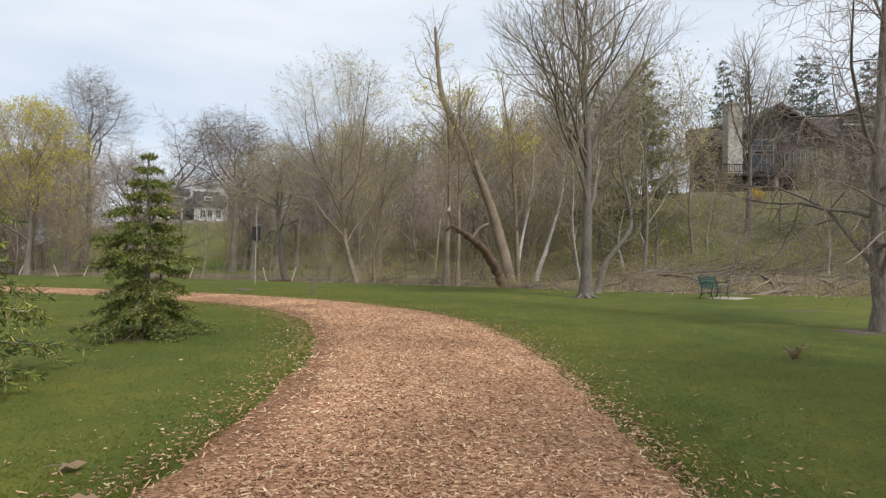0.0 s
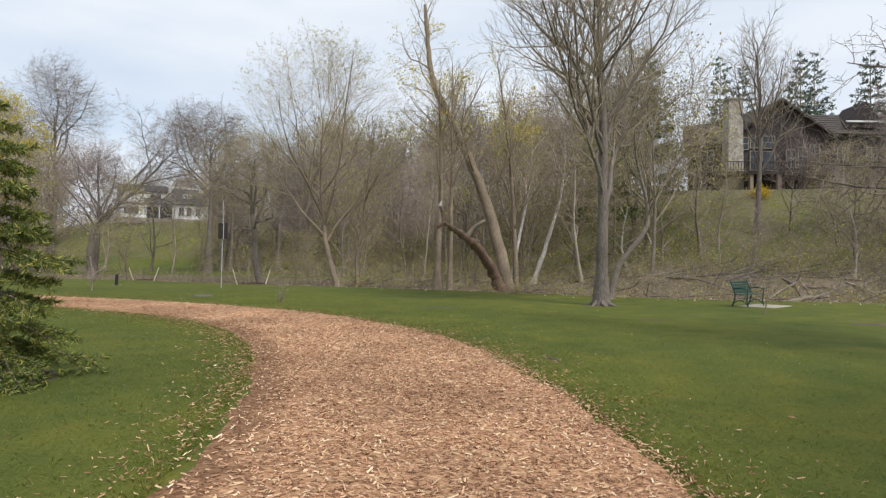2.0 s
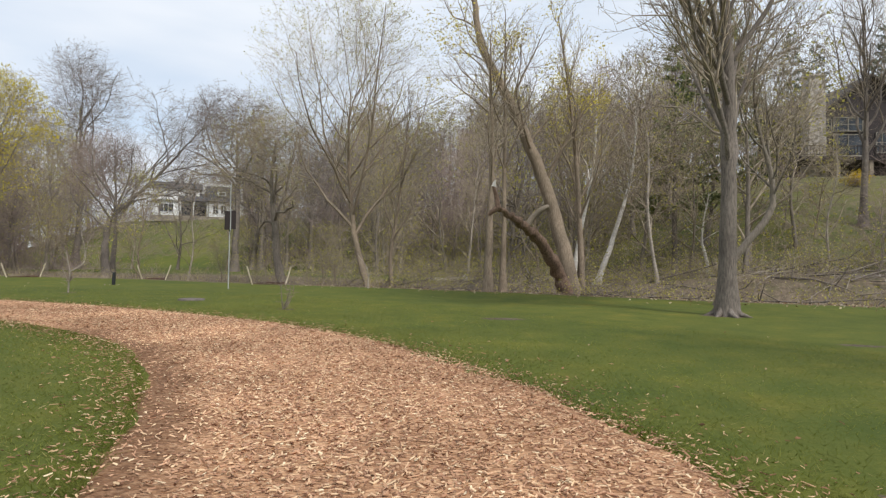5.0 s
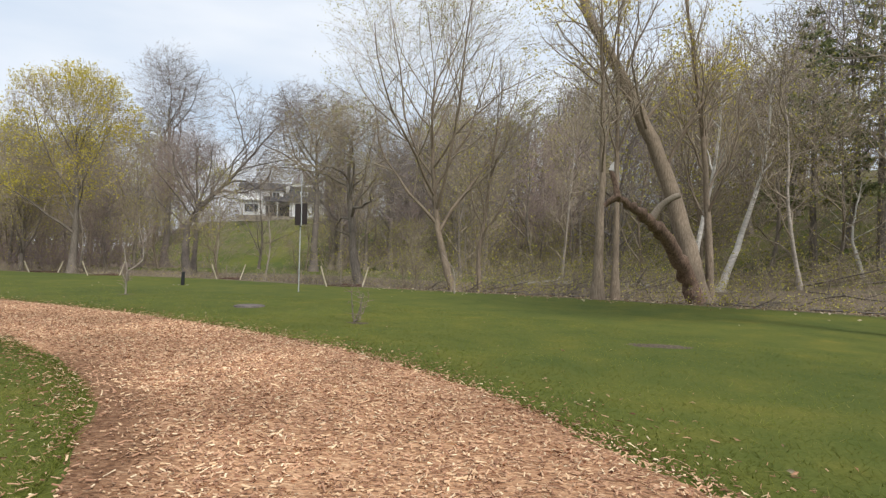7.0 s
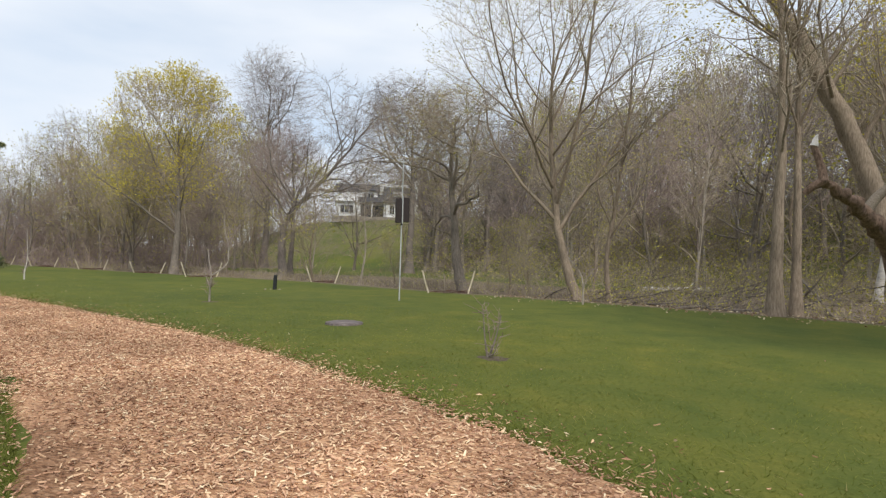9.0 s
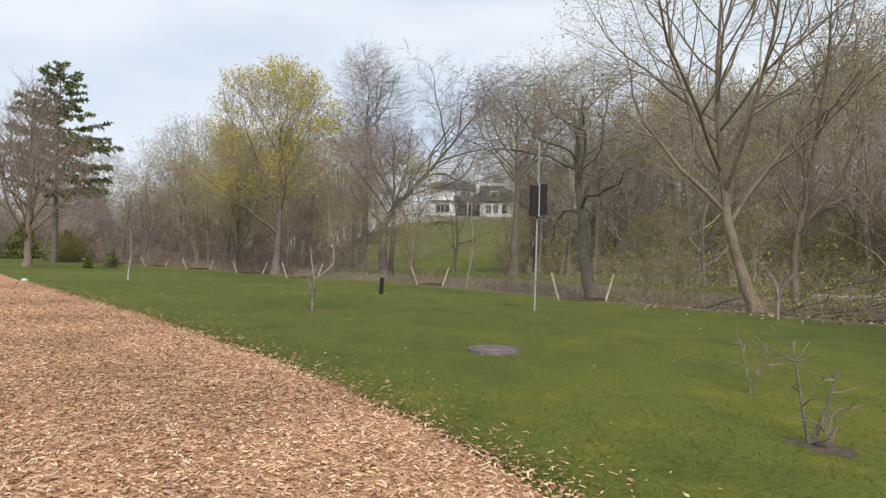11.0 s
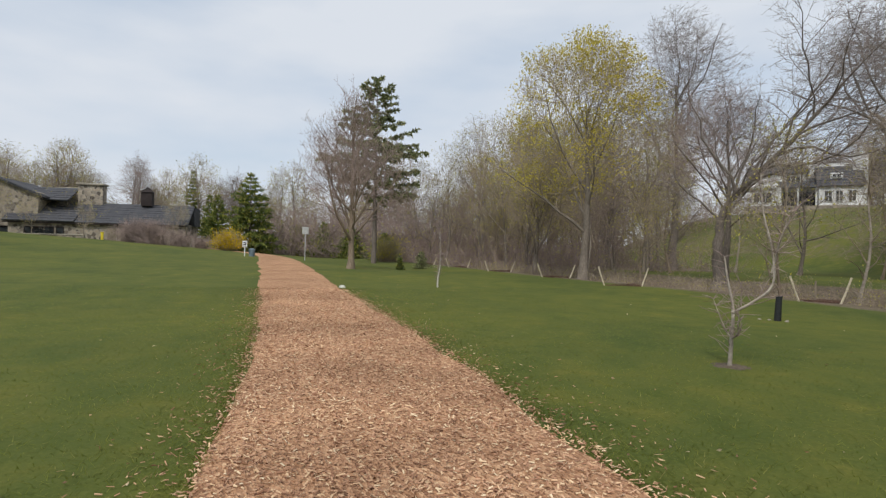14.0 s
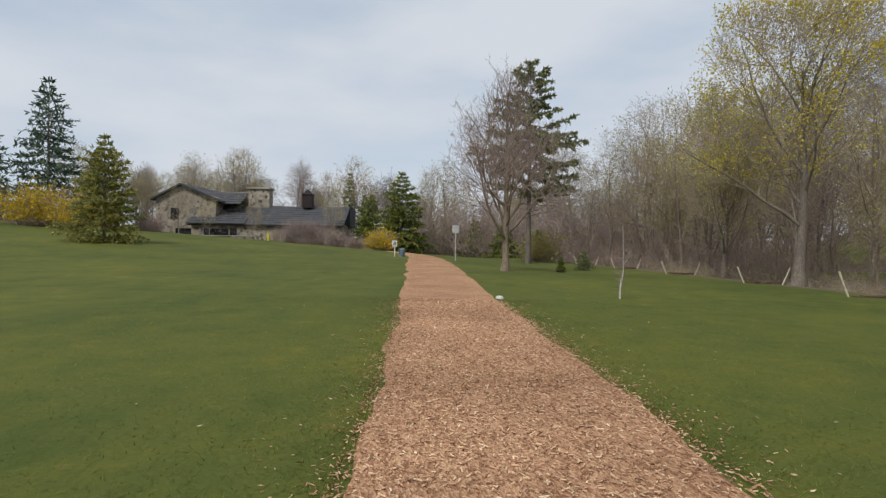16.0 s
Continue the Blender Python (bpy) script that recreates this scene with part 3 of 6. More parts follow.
def leaf_cards(rng, branches, per, size, spread=0.12, clump=-9.0):
    """Small folded leaves about the ends of twigs; clump leaves them out between tufts of the crown."""
    ends = np.array([b[0][-1] for b in branches])
    mids = np.array([b[0][len(b[0]) // 2] for b in branches])
    ph = rng.uniform(0, 6.28, 3)
    tuft = np.sin(ends * 1.7 + ph).sum(1) + np.sin(ends[:, [1, 2, 0]] * 2.9 + ph).sum(1) * 0.6
    ends, mids = ends[tuft > clump], mids[tuft > clump]
    f = rng.random((len(ends), per, 1))
    c = (ends[:, None] * f + mids[:, None] * (1 - f)).reshape(-1, 3) + rng.normal(0, spread, (len(ends) * per, 3))
    return cards(rng, c, size)


def cards(rng, c, size, aspect=0.6, flat=0.0):
    n = len(c)
    a = rng.normal(0, 1, (n, 3))
    a[:, 2] *= 1 - flat
    a /= np.linalg.norm(a, axis=1)[:, None] + 1e-9
    b = np.cross(a, rng.normal(0, 1, (n, 3)))
    b /= np.linalg.norm(b, axis=1)[:, None] + 1e-9
    up = np.cross(a, b)
    s = size * rng.uniform(0.55, 1.3, (n, 1))
    v = np.stack([c - a * s * 0.5, c + b * s * aspect * 0.5 + up * s * 0.12, c + a * s * 0.5, c - b * s * aspect * 0.5 + up * s * 0.12], 1).reshape(-1, 3)
    k = np.arange(n)[:, None] * 4
    return v, np.concatenate([k + np.array((0, 1, 2))[None], k + np.array((0, 2, 3))[None]])


def bare_tree(name, x, y, seed, trunk, radius, label, bark="bark", twig="twig", bud=None, per=2, size=0.06, sink=0.08, group="", bud_spread=0.12, clump=-9.0, rot=0.0, category="tree", simple=False, slim=False, **kw):
    """A deciduous tree in early spring: trunk, limbs, twigs and, where they show, buds."""
    root = thing(name, pose(x, y, at(x, y, sink), 0, 0, rot), label, category, group)
    lv = grow_tree(seed, trunk, radius, **kw)
    pipe(lv[0], 6 if simple else 9, "trunk", M[bark], root)
    if simple:
        v, f, o = [], [], 0
        for rows, sides in zip(lv[1:], (4, 2, 2, 2)):
            a, c = tubes(rows, sides)
            v.append(a)
            f.append(c + o)
            o += len(a)
        part("crown", mesh_of("crown", np.concatenate(v), np.concatenate(f), M[twig], True), M[twig], root)
    else:
        for limb in lv[1]:
            pipe([limb], 6, "limb", M[bark], root)
        v, f = tubes(lv[2], 4)
        fine = [b for row in lv[3:] for b in row]
        v2, f2 = tubes(fine, 2 if slim else 3)
        part("crown", mesh_of("crown", np.concatenate([v, v2]), np.concatenate([f, f2 + len(v)]), M[twig], True), M[twig], root)
    if bud:
        rng = np.random.default_rng(seed + 77)
        v, f = leaf_cards(rng, lv[-1], per, size, bud_spread, clump)
        part("foliage", mesh_of("foliage", v, f, M[bud]), M[bud], root, "yellow-green spring buds" if bud == "bud" else "brownish spring buds")
    return root


def up(h, *bends):
    """A trunk h high through the given (height share, dx, dy)."""
    return [(0, 0, 0)] + [(dx, dy, h * s) for s, dx, dy in bends] + ([] if bends and bends[-1][0] >= 1 else [(0, 0, h)])


def conifer(name, x, y, seed, h, r, label, needle="needle", whorls=16, per=8, droop=0.35, low=0.06, tuft=0.05, dens=26, sub=7, trunk_r=0.11, group="", gap=0.0, scale_low=1.0, sink=0.08, slim=0.15):
    """A spruce or pine: trunk, whorls of drooping boughs, side shoots, needles."""
    rng = np.random.default_rng(seed)
    root = thing(name, pose(x, y, at(x, y, sink)), label, "tree", group)
    tr = np.array([(rng.normal(0, 0.02), rng.normal(0, 0.02), h * s) for s in np.linspace(0, 1, 9)])
    pipe([(tr, np.linspace(trunk_r, 0.012, 9))], 7, "trunk", M["bark_dark"], root)
    boughs, shoots, pts, dirs = [], [], [], []
    for w in range(whorls):
        s = low + (0.985 - low) * (w / (whorls - 1)) ** 0.92
        z = h * s
        ln0 = r * (1 - s) ** 0.78 * (0.85 + 0.3 * rng.random()) + 0.06 * h * 0.25
        if s < low + 0.12:
            ln0 *= scale_low
        n = max(4, int(per * (1 - 0.4 * s)))
        az0 = rng.uniform(0, 6.28)
        for q in range(n):
            if rng.random() < gap:
                continue
            az = az0 + q * 6.283 / n + rng.normal(0, 0.22)
            ln = ln0 * rng.uniform(0.72, 1.12)
            rise = 0.55 * s - 0.02 + rng.normal(0, 0.06)
            k = np.linspace(0, 1, 6)
            rad = ln * k
            zz = z + rng.normal(0, 0.03 * h / whorls) + ln * (rise * k - droop * k * k + 0.45 * droop * k ** 4)
            p = np.stack([np.cos(az) * rad, np.sin(az) * rad, zz], 1)
            boughs.append((p, np.linspace(0.012 + 0.008 * ln, 0.004, 6)))
            nsub = max(3, int(sub * ln / r) + 2)
            for e in range(nsub):
                f = 0.15 + 0.85 * (e + rng.random()) / nsub
                i = min(int(f * 5), 4)
                o = p[i] * (1 - (f * 5 - i)) + p[i + 1] * (f * 5 - i)
                d = unit(p[i + 1] - p[i])
                sd = 1 if e % 2 else -1
                perp = np.array((-d[1], d[0], 0.0)) * sd
                dr = unit(d * 0.75 + perp * rng.uniform(0.5, 1.0) + np.array((0, 0, rng.normal(-0.22, 0.18))))
                l2 = ln * rng.uniform(0.22, 0.42) * (1.1 - 0.6 * f) + 0.05
                q2 = np.array([o, o + dr * l2 * 0.5, o + dr * l2 + np.array((0, 0, -0.16 * l2))])
                shoots.append((q2, np.array((0.006, 0.004, 0.003))))
                m = max(4, int(dens * l2))
                tt = rng.random(m)[:, None]
                pts.append(q2[0] * (1 - tt) + q2[2] * tt)
                dirs.append(np.repeat(dr[None], m, 0))
            m = max(4, int(dens * ln * 0.5))
            tt = rng.uniform(0.2, 1.0, m)
            idx = np.minimum((tt * 5).astype(int), 4)
            pts.append(p[idx] + (p[idx + 1] - p[idx]) * (tt * 5 - idx)[:, None])
            dirs.append(np.repeat(unit(p[5] - p[0])[None], m, 0))
    v, f = tubes(boughs, 4)
    v2, f2 = tubes(shoots, 3)
    part("crown", mesh_of("crown", np.concatenate([v, v2]), np.concatenate([f, f2 + len(v)]), M["twig"], True), M["twig"], root)
    c, d = np.concatenate(pts), np.concatenate(dirs)
    n = len(c)
    out = rng.normal(0, 1, (n, 3))
    out[:, 2] += 0.15
    out /= np.linalg.norm(out, axis=1)[:, None]
    nd = d * 0.7 + out * 0.75
    nd /= np.linalg.norm(nd, axis=1)[:, None]
    ln = tuft * rng.uniform(0.6, 1.3, (n, 1))
    sd = np.cross(nd, rng.normal(0, 1, (n, 3)))
    sd /= np.linalg.norm(sd, axis=1)[:, None] + 1e-9
    wd = ln * slim
    v = np.stack([c - sd * wd * 0.6, c + sd * wd * 0.6, c + nd * ln * 0.6 + sd * wd, c + nd * ln, c + nd * ln * 0.6 - sd * wd], 1).reshape(-1, 3)
    k = np.arange(n)[:, None] * 5
    f = k + np.array((0, 1, 2, 3, 4))[None]
    part("foliage", mesh_of("foliage", v, f, M[needle]), M[needle], root)
    return root


# single trees on and along the lawn
bare_tree("maple_tree", 0.75, 24.3, 11, up(13.5, (0.4, 0.05, 0.1), (0.75, -0.1, 0.1)), 0.24, "tall leafless grey-barked maple on the lawn beside the path", bark="bark_dark",
          levels=4, limbs=30, first=0.2, spread=0.85, reach=0.46, counts=(9, 6, 4), lift=0.5)
_maple = bpy.data.objects["maple_tree"]
for _k in range(7):
    _a = _k * 0.9 + 0.3
    pipe([(np.array([(0.16 * math.cos(_a), 0.16 * math.sin(_a), 0.34), (0.30 * math.cos(_a), 0.30 * math.sin(_a), 0.14), (0.58 * math.cos(_a + 0.15), 0.58 * math.sin(_a + 0.15), 0.06)]), np.array((0.10, 0.085, 0.02)))], 7, "root", M["bark_dark"], _maple)
bare_tree("curved_tree", 1.4, 28.6, 12, [(0, 0, 0), (0.4, 0, 1.5), (1.45, 0, 3.0), (1.45, 0, 4.3), (1.0, 0, 6.5), (1.2, 0, 9.0)], 0.17, "slender tree with a curved leaning trunk",
          levels=3, limbs=12, first=0.45, reach=0.35, lift=0.4)
bare_tree("shade_tree", 6.3, 13.6, 13, up(10.5, (0.3, -0.05, 0), (0.7, 0.15, 0)), 0.15, "leafless tree with low spreading branches on the lawn",
          twig="twig_red", levels=4, limbs=24, first=0.1, spread=1.15, reach=0.40, counts=(9, 7, 4), lift=0.15, wander=0.2)
bare_tree("pale_clump_tree", -13.2, 34.6, 14, [(0.3, 0, 0), (-0.35, 0, 1.9), (-0.75, 0.1, 4.2), (-0.9, 0, 7.0), (-0.8, 0, 9.5)], 0.2, "pale-trunked tree with first yellow-green buds beside the creek",
          bark="bark_warm", bud="bud_olive", levels=4, limbs=18, first=0.32, spread=0.85, counts=(8, 6, 4), lift=0.45, wander=0.17, per=4, size=0.068, bud_spread=0.07, clump=-0.5, slim=True, dome=(-0.8, 0, 9.0, 5.5, 6.0))
bare_tree("pale_clump_tree", -12.4, 35.6, 34, [(0.3, 0, 0), (0.2, 0, 1.8), (0.5, 0.1, 4.0), (0.9, 0, 7.0), (1.0, 0, 9.0)], 0.12, "pale-trunked tree with first yellow-green buds beside the creek",
          bark="bark_warm", bud="bud", levels=3, limbs=14, first=0.3, spread=0.7, reach=0.35, counts=(8, 7), lift=0.6, per=1, size=0.07, clump=0.0)
bare_tree("twin_trunk_tree", -6.8, 32.7, 15, up(11, (0.5, 0.1, 0)), 0.2, "grey tree at the edge of the brush", bark="bark_warm", levels=3, limbs=12, first=0.4, reach=0.3)
bare_tree("twin_trunk_tree", -6.3, 33.6, 16, up(12, (0.5, 0.0, 0.2)), 0.15, "grey tree at the edge of the brush", bark="bark_warm", levels=3, limbs=12, first=0.4, reach=0.3)
bare_tree("leaning_poplar", -3.2, 36.0, 17, [(0, 0, 0), (-0.8, 0, 3.5), (-2.0, 0, 7.0), (-3.2, 0, 9.8), (-4.6, 0, 12.6), (-5.0, 0, 15.0), (-5.2, 0, 17.3)], 0.40, "old leaning tree with a broken top and yellow-green shoots",
          bark="bark_warm", bud="bud", levels=4, limbs=20, first=0.25, spread=0.75, reach=0.26, counts=(7, 6, 4), lift=0.45, wander=0.2, taper=0.22, per=3, size=0.11, clump=0.2, slim=True)
bare_tree("leaning_poplar", -3.0, 36.6, 27, [(0, 0, 0), (-0.1, 0, 4), (-0.5, 0, 9.0), (-1.2, 0, 14.0)], 0.2, "upright grey tree behind a broken trunk",
          bark="bark_warm", bud="bud", levels=3, limbs=18, first=0.3, spread=0.55, reach=0.3, counts=(8, 7), lift=0.6, per=1, size=0.08)
bare_tree("pale_birch", -2.0, 43.0, 18, [(-0.3, 0, 0), (0.6, 0, 2.8), (1.6, 0, 6.5), (1.9, 0, 11.0)], 0.2, "leaning white-barked tree across the creek", bark="bark_pale", levels=3, limbs=10, first=0.5, reach=0.3)
bare_tree("pale_birch", -3.4, 42.0, 19, [(-0.2, 0, 0), (0.1, 0, 2.5), (0.9, 0, 7.0), (1.1, 0, 12.0)], 0.17, "leaning white-barked tree across the creek", bark="bark_pale", levels=3, limbs=10, first=0.5, reach=0.3)
bare_tree("pale_birch", 4.3, 46.0, 29, [(0, 0, 0), (-0.3, 0, 1.3), (-0.5, 0, 2.4), (-0.1, 0, 5.0)], 0.15, "short crooked white-barked tree across the creek", bark="bark_pale", levels=3, limbs=8, first=0.5, reach=0.4, counts=(5, 4))
bare_tree("creek_oak", -19.6, 38.2, 20, [(0.1, 0, 0), (-0.35, 0, 1.8), (-0.6, 0, 4.1), (-0.8, 0, 6.4), (-0.6, 0, 8.6)], 0.32, "dark stout tree on the creek bank", bark="bark", twig="twig", bud="bud_brown",
          levels=4, limbs=15, first=0.34, spread=1.1, counts=(9, 7, 4), wander=0.3, lift=0.25, per=2, size=0.055, bud_spread=0.08, clump=-0.6, slim=True, stout=1.3, dome=(-0.4, 0, 7.4, 4.6, 3.8))
bare_tree("leaning_tree", -37.6, 44.0, 21, [(0, 0, 0), (-0.1, 0, 2.5), (0.5, 0, 4.6), (3.2, 1.0, 7.5), (5.5, 2.0, 10.5)], 0.36, "dark leaning tree with a wide bent crown", bark="bark_dark", twig="twig_dark",
          levels=4, limbs=18, first=0.35, spread=0.95, reach=0.42, counts=(8, 7, 4), lift=0.3, wander=0.24, crown="round", slim=True, stout=1.6)
bare_tree("creekside_tree", -39.6, 46.6, 121, up(9.5, (0.5, 0.2, 0.1)), 0.24, "bare tree with a dense round crown of reddish twigs", bark="bark_dark", twig="twig_red",
          levels=4, limbs=16, first=0.3, spread=0.95, counts=(8, 7, 4), lift=0.35, wander=0.18, slim=True, stout=1.5, dome=(0.2, 0, 7.8, 3.9, 4.8))
bare_tree("yellow_maple", -43.6, 39.6, 22, up(10.4, (0.5, 0.1, 0.1)), 0.30, "maple full of yellow-green spring flowers", bark="bark", twig="twig", bud="bud",
          levels=4, limbs=15, first=0.24, spread=0.85, counts=(9, 7, 5), lift=0.4, wander=0.13, per=6, size=0.13, bud_spread=0.16, clump=-0.1, slim=True, stout=1.7, dome=(0, 0, 8.8, 5.0, 6.5))
bare_tree("yellow_maple", -53.0, 42.0, 23, up(9.0, (0.5, 0.1, 0.1)), 0.22, "smaller tree with olive-yellow buds", bark="bark", twig="twig", bud="bud_olive",
          levels=4, limbs=18, first=0.18, spread=0.8, counts=(9, 7, 4), lift=0.5, per=3, size=0.12, bud_spread=0.16, clump=-0.6, slim=True, stout=1.5, dome=(0, 0, 7.2, 3.3, 6.2))
bare_tree("round_oak", -36.8, 58.8, 25, up(14.0, (0.5, 0.1, 0.1)), 0.42, "large bare oak with a round crown of fine twigs", bark="bark_dark", twig="twig_dark",
          levels=4, limbs=18, first=0.55, spread=1.15, counts=(9, 7, 4), lift=0.12, wander=0.2, slim=True, stout=2.0, dome=(0, 0, 13.4, 6.2, 5.6))
bare_tree("tall_oak", -58.0, 60.5, 26, up(18.0, (0.5, 0.3, 0.1)), 0.45, "tall bare oak rising over the other trees", bark="bark_dark", twig="twig_dark",
          levels=4, limbs=16, first=0.38, spread=1.05, counts=(8, 7, 5), lift=0.25, wander=0.2, slim=True, stout=2.2, dome=(0.5, 0, 17.0, 7.2, 8.6))
bare_tree("vase_tree", -49.2, 26.7, 24, up(9.6, (0.3, 0.05, 0), (0.7, -0.1, 0)), 0.22, "leafless vase-shaped tree on the lawn beside the path", bark="bark_warm", twig="twig_red",
          levels=4, limbs=34, first=0.2, spread=1.05, reach=0.52, counts=(8, 6, 4), lift=0.65, slim=True, stout=1.1)
bare_tree("hillside_tree", 14.6, 52.0, 28, up(15, (0.5, 0.2, 0.1)), 0.26, "bare tree on the slope below the dark house", bark="bark_dark", levels=4, limbs=20, first=0.3, spread=0.75, reach=0.45, counts=(8, 6, 4), lift=0.5, slim=True, stout=1.8)
bare_tree("hillside_tree", 17.5, 39.5, 30, [(0, 0, 0), (0.3, 0, 3), (0.9, 0, 6), (1.2, 0, 9)], 0.14, "slender leaning tree on the slope", bark="bark", levels=3, limbs=14, first=0.35, spread=0.7, reach=0.42, counts=(8, 7), lift=0.5)
bare_tree("hillside_tree", 21.5, 42.0, 38, [(0, 0, 0), (-0.3, 0, 3), (0.2, 0, 6), (0.4, 0, 10)], 0.2, "slender tree on the slope", bark="bark", twig="twig_red", levels=3, limbs=18, first=0.25, spread=1.0, reach=0.42, counts=(9, 8), lift=0.3)

bare_tree("hillside_tree", 24.0, 49.0, 48, up(11, (0.4, -0.3, 0), (0.7, 0.2, 0)), 0.2, "bare tree on the slope below the dark house", bark="bark_dark", twig="twig_dark", levels=4, limbs=16, first=0.3, spread=1.0, counts=(8, 6, 4), lift=0.35, wander=0.2, slim=True, stout=1.6, dome=(0, 0, 7.6, 3.6, 4.2))
bare_tree("hillside_tree", 27.0, 50.0, 49, up(9, (0.4, 0.3, 0), (0.7, -0.2, 0)), 0.18, "bare tree on the slope below the dark house", bark="bark_dark", twig="twig_red", levels=4, limbs=16, first=0.25, spread=1.1, counts=(8, 6, 4), lift=0.25, wander=0.2, slim=True, stout=1.6, dome=(0, 0, 6.8, 4.2, 4.4))

conifer("spruce_tree", -7.25, 8.9, 31, 3.3, 1.12, "young green spruce on the lawn beside the path", whorls=13, per=9, tuft=0.075, dens=330, sub=13, trunk_r=0.06, low=0.07, droop=0.75, slim=0.07)
conifer("spruce_tree", -6.7, 4.4, 32, 3.3, 1.95, "young green spruce on the lawn", whorls=14, per=9, tuft=0.09, dens=140, sub=12, trunk_r=0.06, low=0.07, droop=0.7, slim=0.07)


def west(r, d):
    """A place d metres ahead along the far part of the path and r metres to its right-hand side."""
    return -18.7 - 0.99 * d + 0.138 * r, 19.0 + 0.138 * d + 0.99 * r


def east(r, d):
    """A place d metres ahead from the first bend, r metres to the right."""
    return -1.7 - 0.2 * d + 0.98 * r, 5.9 + 0.98 * d + 0.2 * r


conifer("white_pine", *west(7.4, 50), 33, 17.5, 7.6, "tall white pine with ragged tiers of boughs", needle="needle_pine", whorls=17, per=6, droop=0.10, low=0.36, tuft=0.32, dens=60, sub=13, trunk_r=0.26, gap=0.30, scale_low=0.8)
conifer("dark_spruce", *west(-5.0, 70), 34, 9.6, 3.9, "dense dark spruce behind the end of the path", whorls=18, per=9, tuft=0.32, dens=34, sub=9, trunk_r=0.18, low=0.02)
conifer("dark_spruce", *west(-9.4, 76), 44, 7.0, 2.4, "dense dark spruce behind the end of the path", whorls=16, per=9, tuft=0.30, dens=36, sub=9, trunk_r=0.15, low=0.02)
conifer("narrow_spruce", *west(-15.5, 96), 45, 12.0, 2.0, "tall narrow spruce beyond the stone house", whorls=20, per=7, tuft=0.32, dens=30, sub=8, trunk_r=0.15, low=0.05)
conifer("narrow_spruce", *west(-12.2, 90), 46, 8.0, 2.0, "narrow spruce beyond the stone house", whorls=16, per=7, tuft=0.32, dens=30, sub=8, trunk_r=0.15, low=0.05)
for q, (r, d, h, w) in enumerate([(0.8, 78, 4.2, 3.2), (4.2, 76, 4.6, 3.0), (-1.8, 84, 5.0, 3.0), (7.5, 72, 4.0, 2.6), (10.8, 66, 3.2, 2.2)]):
    conifer("yew_shrub", *west(r, d), 60 + q, h, w, "low broad dark yew beside the path's end", whorls=10, per=9, tuft=0.34, dens=16, sub=7, trunk_r=0.12, low=0.03, droop=0.2, group="yews")
conifer("tall_spruce", *west(-40.9, 60), 35, 15.0, 4.4, "tall dark spruce with drooping boughs", needle="needle_blue", whorls=20, per=8, tuft=0.44, dens=12, sub=8, trunk_r=0.22, low=0.05)
conifer("tall_spruce", *west(-47.5, 60), 37, 10.5, 3.6, "dark spruce with drooping boughs", needle="needle_blue", whorls=16, per=8, tuft=0.40, dens=16, sub=8, trunk_r=0.2, low=0.05)
conifer("tall_spruce", *west(-37.5, 63), 47, 8.5, 2.4, "dark spruce beside a taller one", needle="needle_blue", whorls=14, per=8, tuft=0.36, dens=16, sub=8, trunk_r=0.2, low=0.05)
conifer("lawn_pine", *west(-22.2, 38), 36, 7.0, 2.6, "olive-green pine standing on the lawn", needle="needle_olive", whorls=14, per=9, droop=0.02, tuft=0.24, dens=34, sub=11, trunk_r=0.13, low=0.06)
conifer("creek_pine", 2.6, 48.5, 39, 15.0, 3.4, "tall pine among the trees across the creek", needle="needle_pine", whorls=16, per=7, droop=0.12, low=0.3, tuft=0.28, dens=40, sub=10, trunk_r=0.22, gap=0.3)
conifer("creek_pine", 6.2, 50.5, 139, 16.5, 4.0, "tall pine among the trees across the creek", needle="needle_pine", whorls=16, per=7, droop=0.12, low=0.32, tuft=0.28, dens=38, sub=10, trunk_r=0.24, gap=0.3)
for q, (r, d, h, w) in enumerate([(43, 84, 23, 4.4), (47.5, 86, 22, 4.6), (60, 88, 25, 5.5), (54, 82, 23, 5.0), (66, 84, 24, 5.5)]):
    conifer("hilltop_pine", *east(r, d), 70 + q, h, w, "dark pine behind the house on the hill", needle="needle_blue", whorls=17, per=7, tuft=0.42, dens=20, sub=8, trunk_r=0.25, low=0.2, gap=0.15, droop=0.15, group="pines behind the house")

# woods beyond the creek
proto = []
PROTO = [(41, 9.0, 0.13, "bark", "twig", "bud_olive", (0.2, 0, 6.4, 3.4, 5.4)), (42, 8.0, 0.11, "bark", "twig_red", None, (0, 0.2, 5.6, 2.9, 5.0)), (43, 9.5, 0.13, "bark", "twig", "bud_olive", (0, 0, 6.8, 3.3, 5.6)),
         (44, 7.5, 0.10, "bark_warm", "twig", "bud_olive", (0.3, 0, 5.2, 2.9, 4.8)), (45, 10.0, 0.16, "bark", "twig_dark", "bud_olive", (0, 0, 7.2, 4.1, 5.4)), (46, 9.5, 0.10, "bark_tan", "twig", None, (-0.3, 0, 7.0, 2.5, 5.4))]
for s, h, r, bk, tw, bd, dm in PROTO:
    proto.append(bare_tree("woodland_tree", -16 - 6 * (s - 40), 62, s, up(h, (0.35, 0.3, 0.1), (0.7, -0.15, 0.2)), r, "leafless tree in the woods beyond the creek" if not bd else "budding tree in the woods beyond the creek", bark=bk, twig=tw, bud=bd, simple=True,
                           levels=4, limbs=15, first=0.1, spread=1.0, counts=(6, 5, 3), lift=0.3, wander=0.24, per=1, size=0.13, bud_spread=0.15, clump=-0.6, stout=1.4, group="woodland trees", segs_by=(4, 3, 1, 1), dome=dm))
far = []
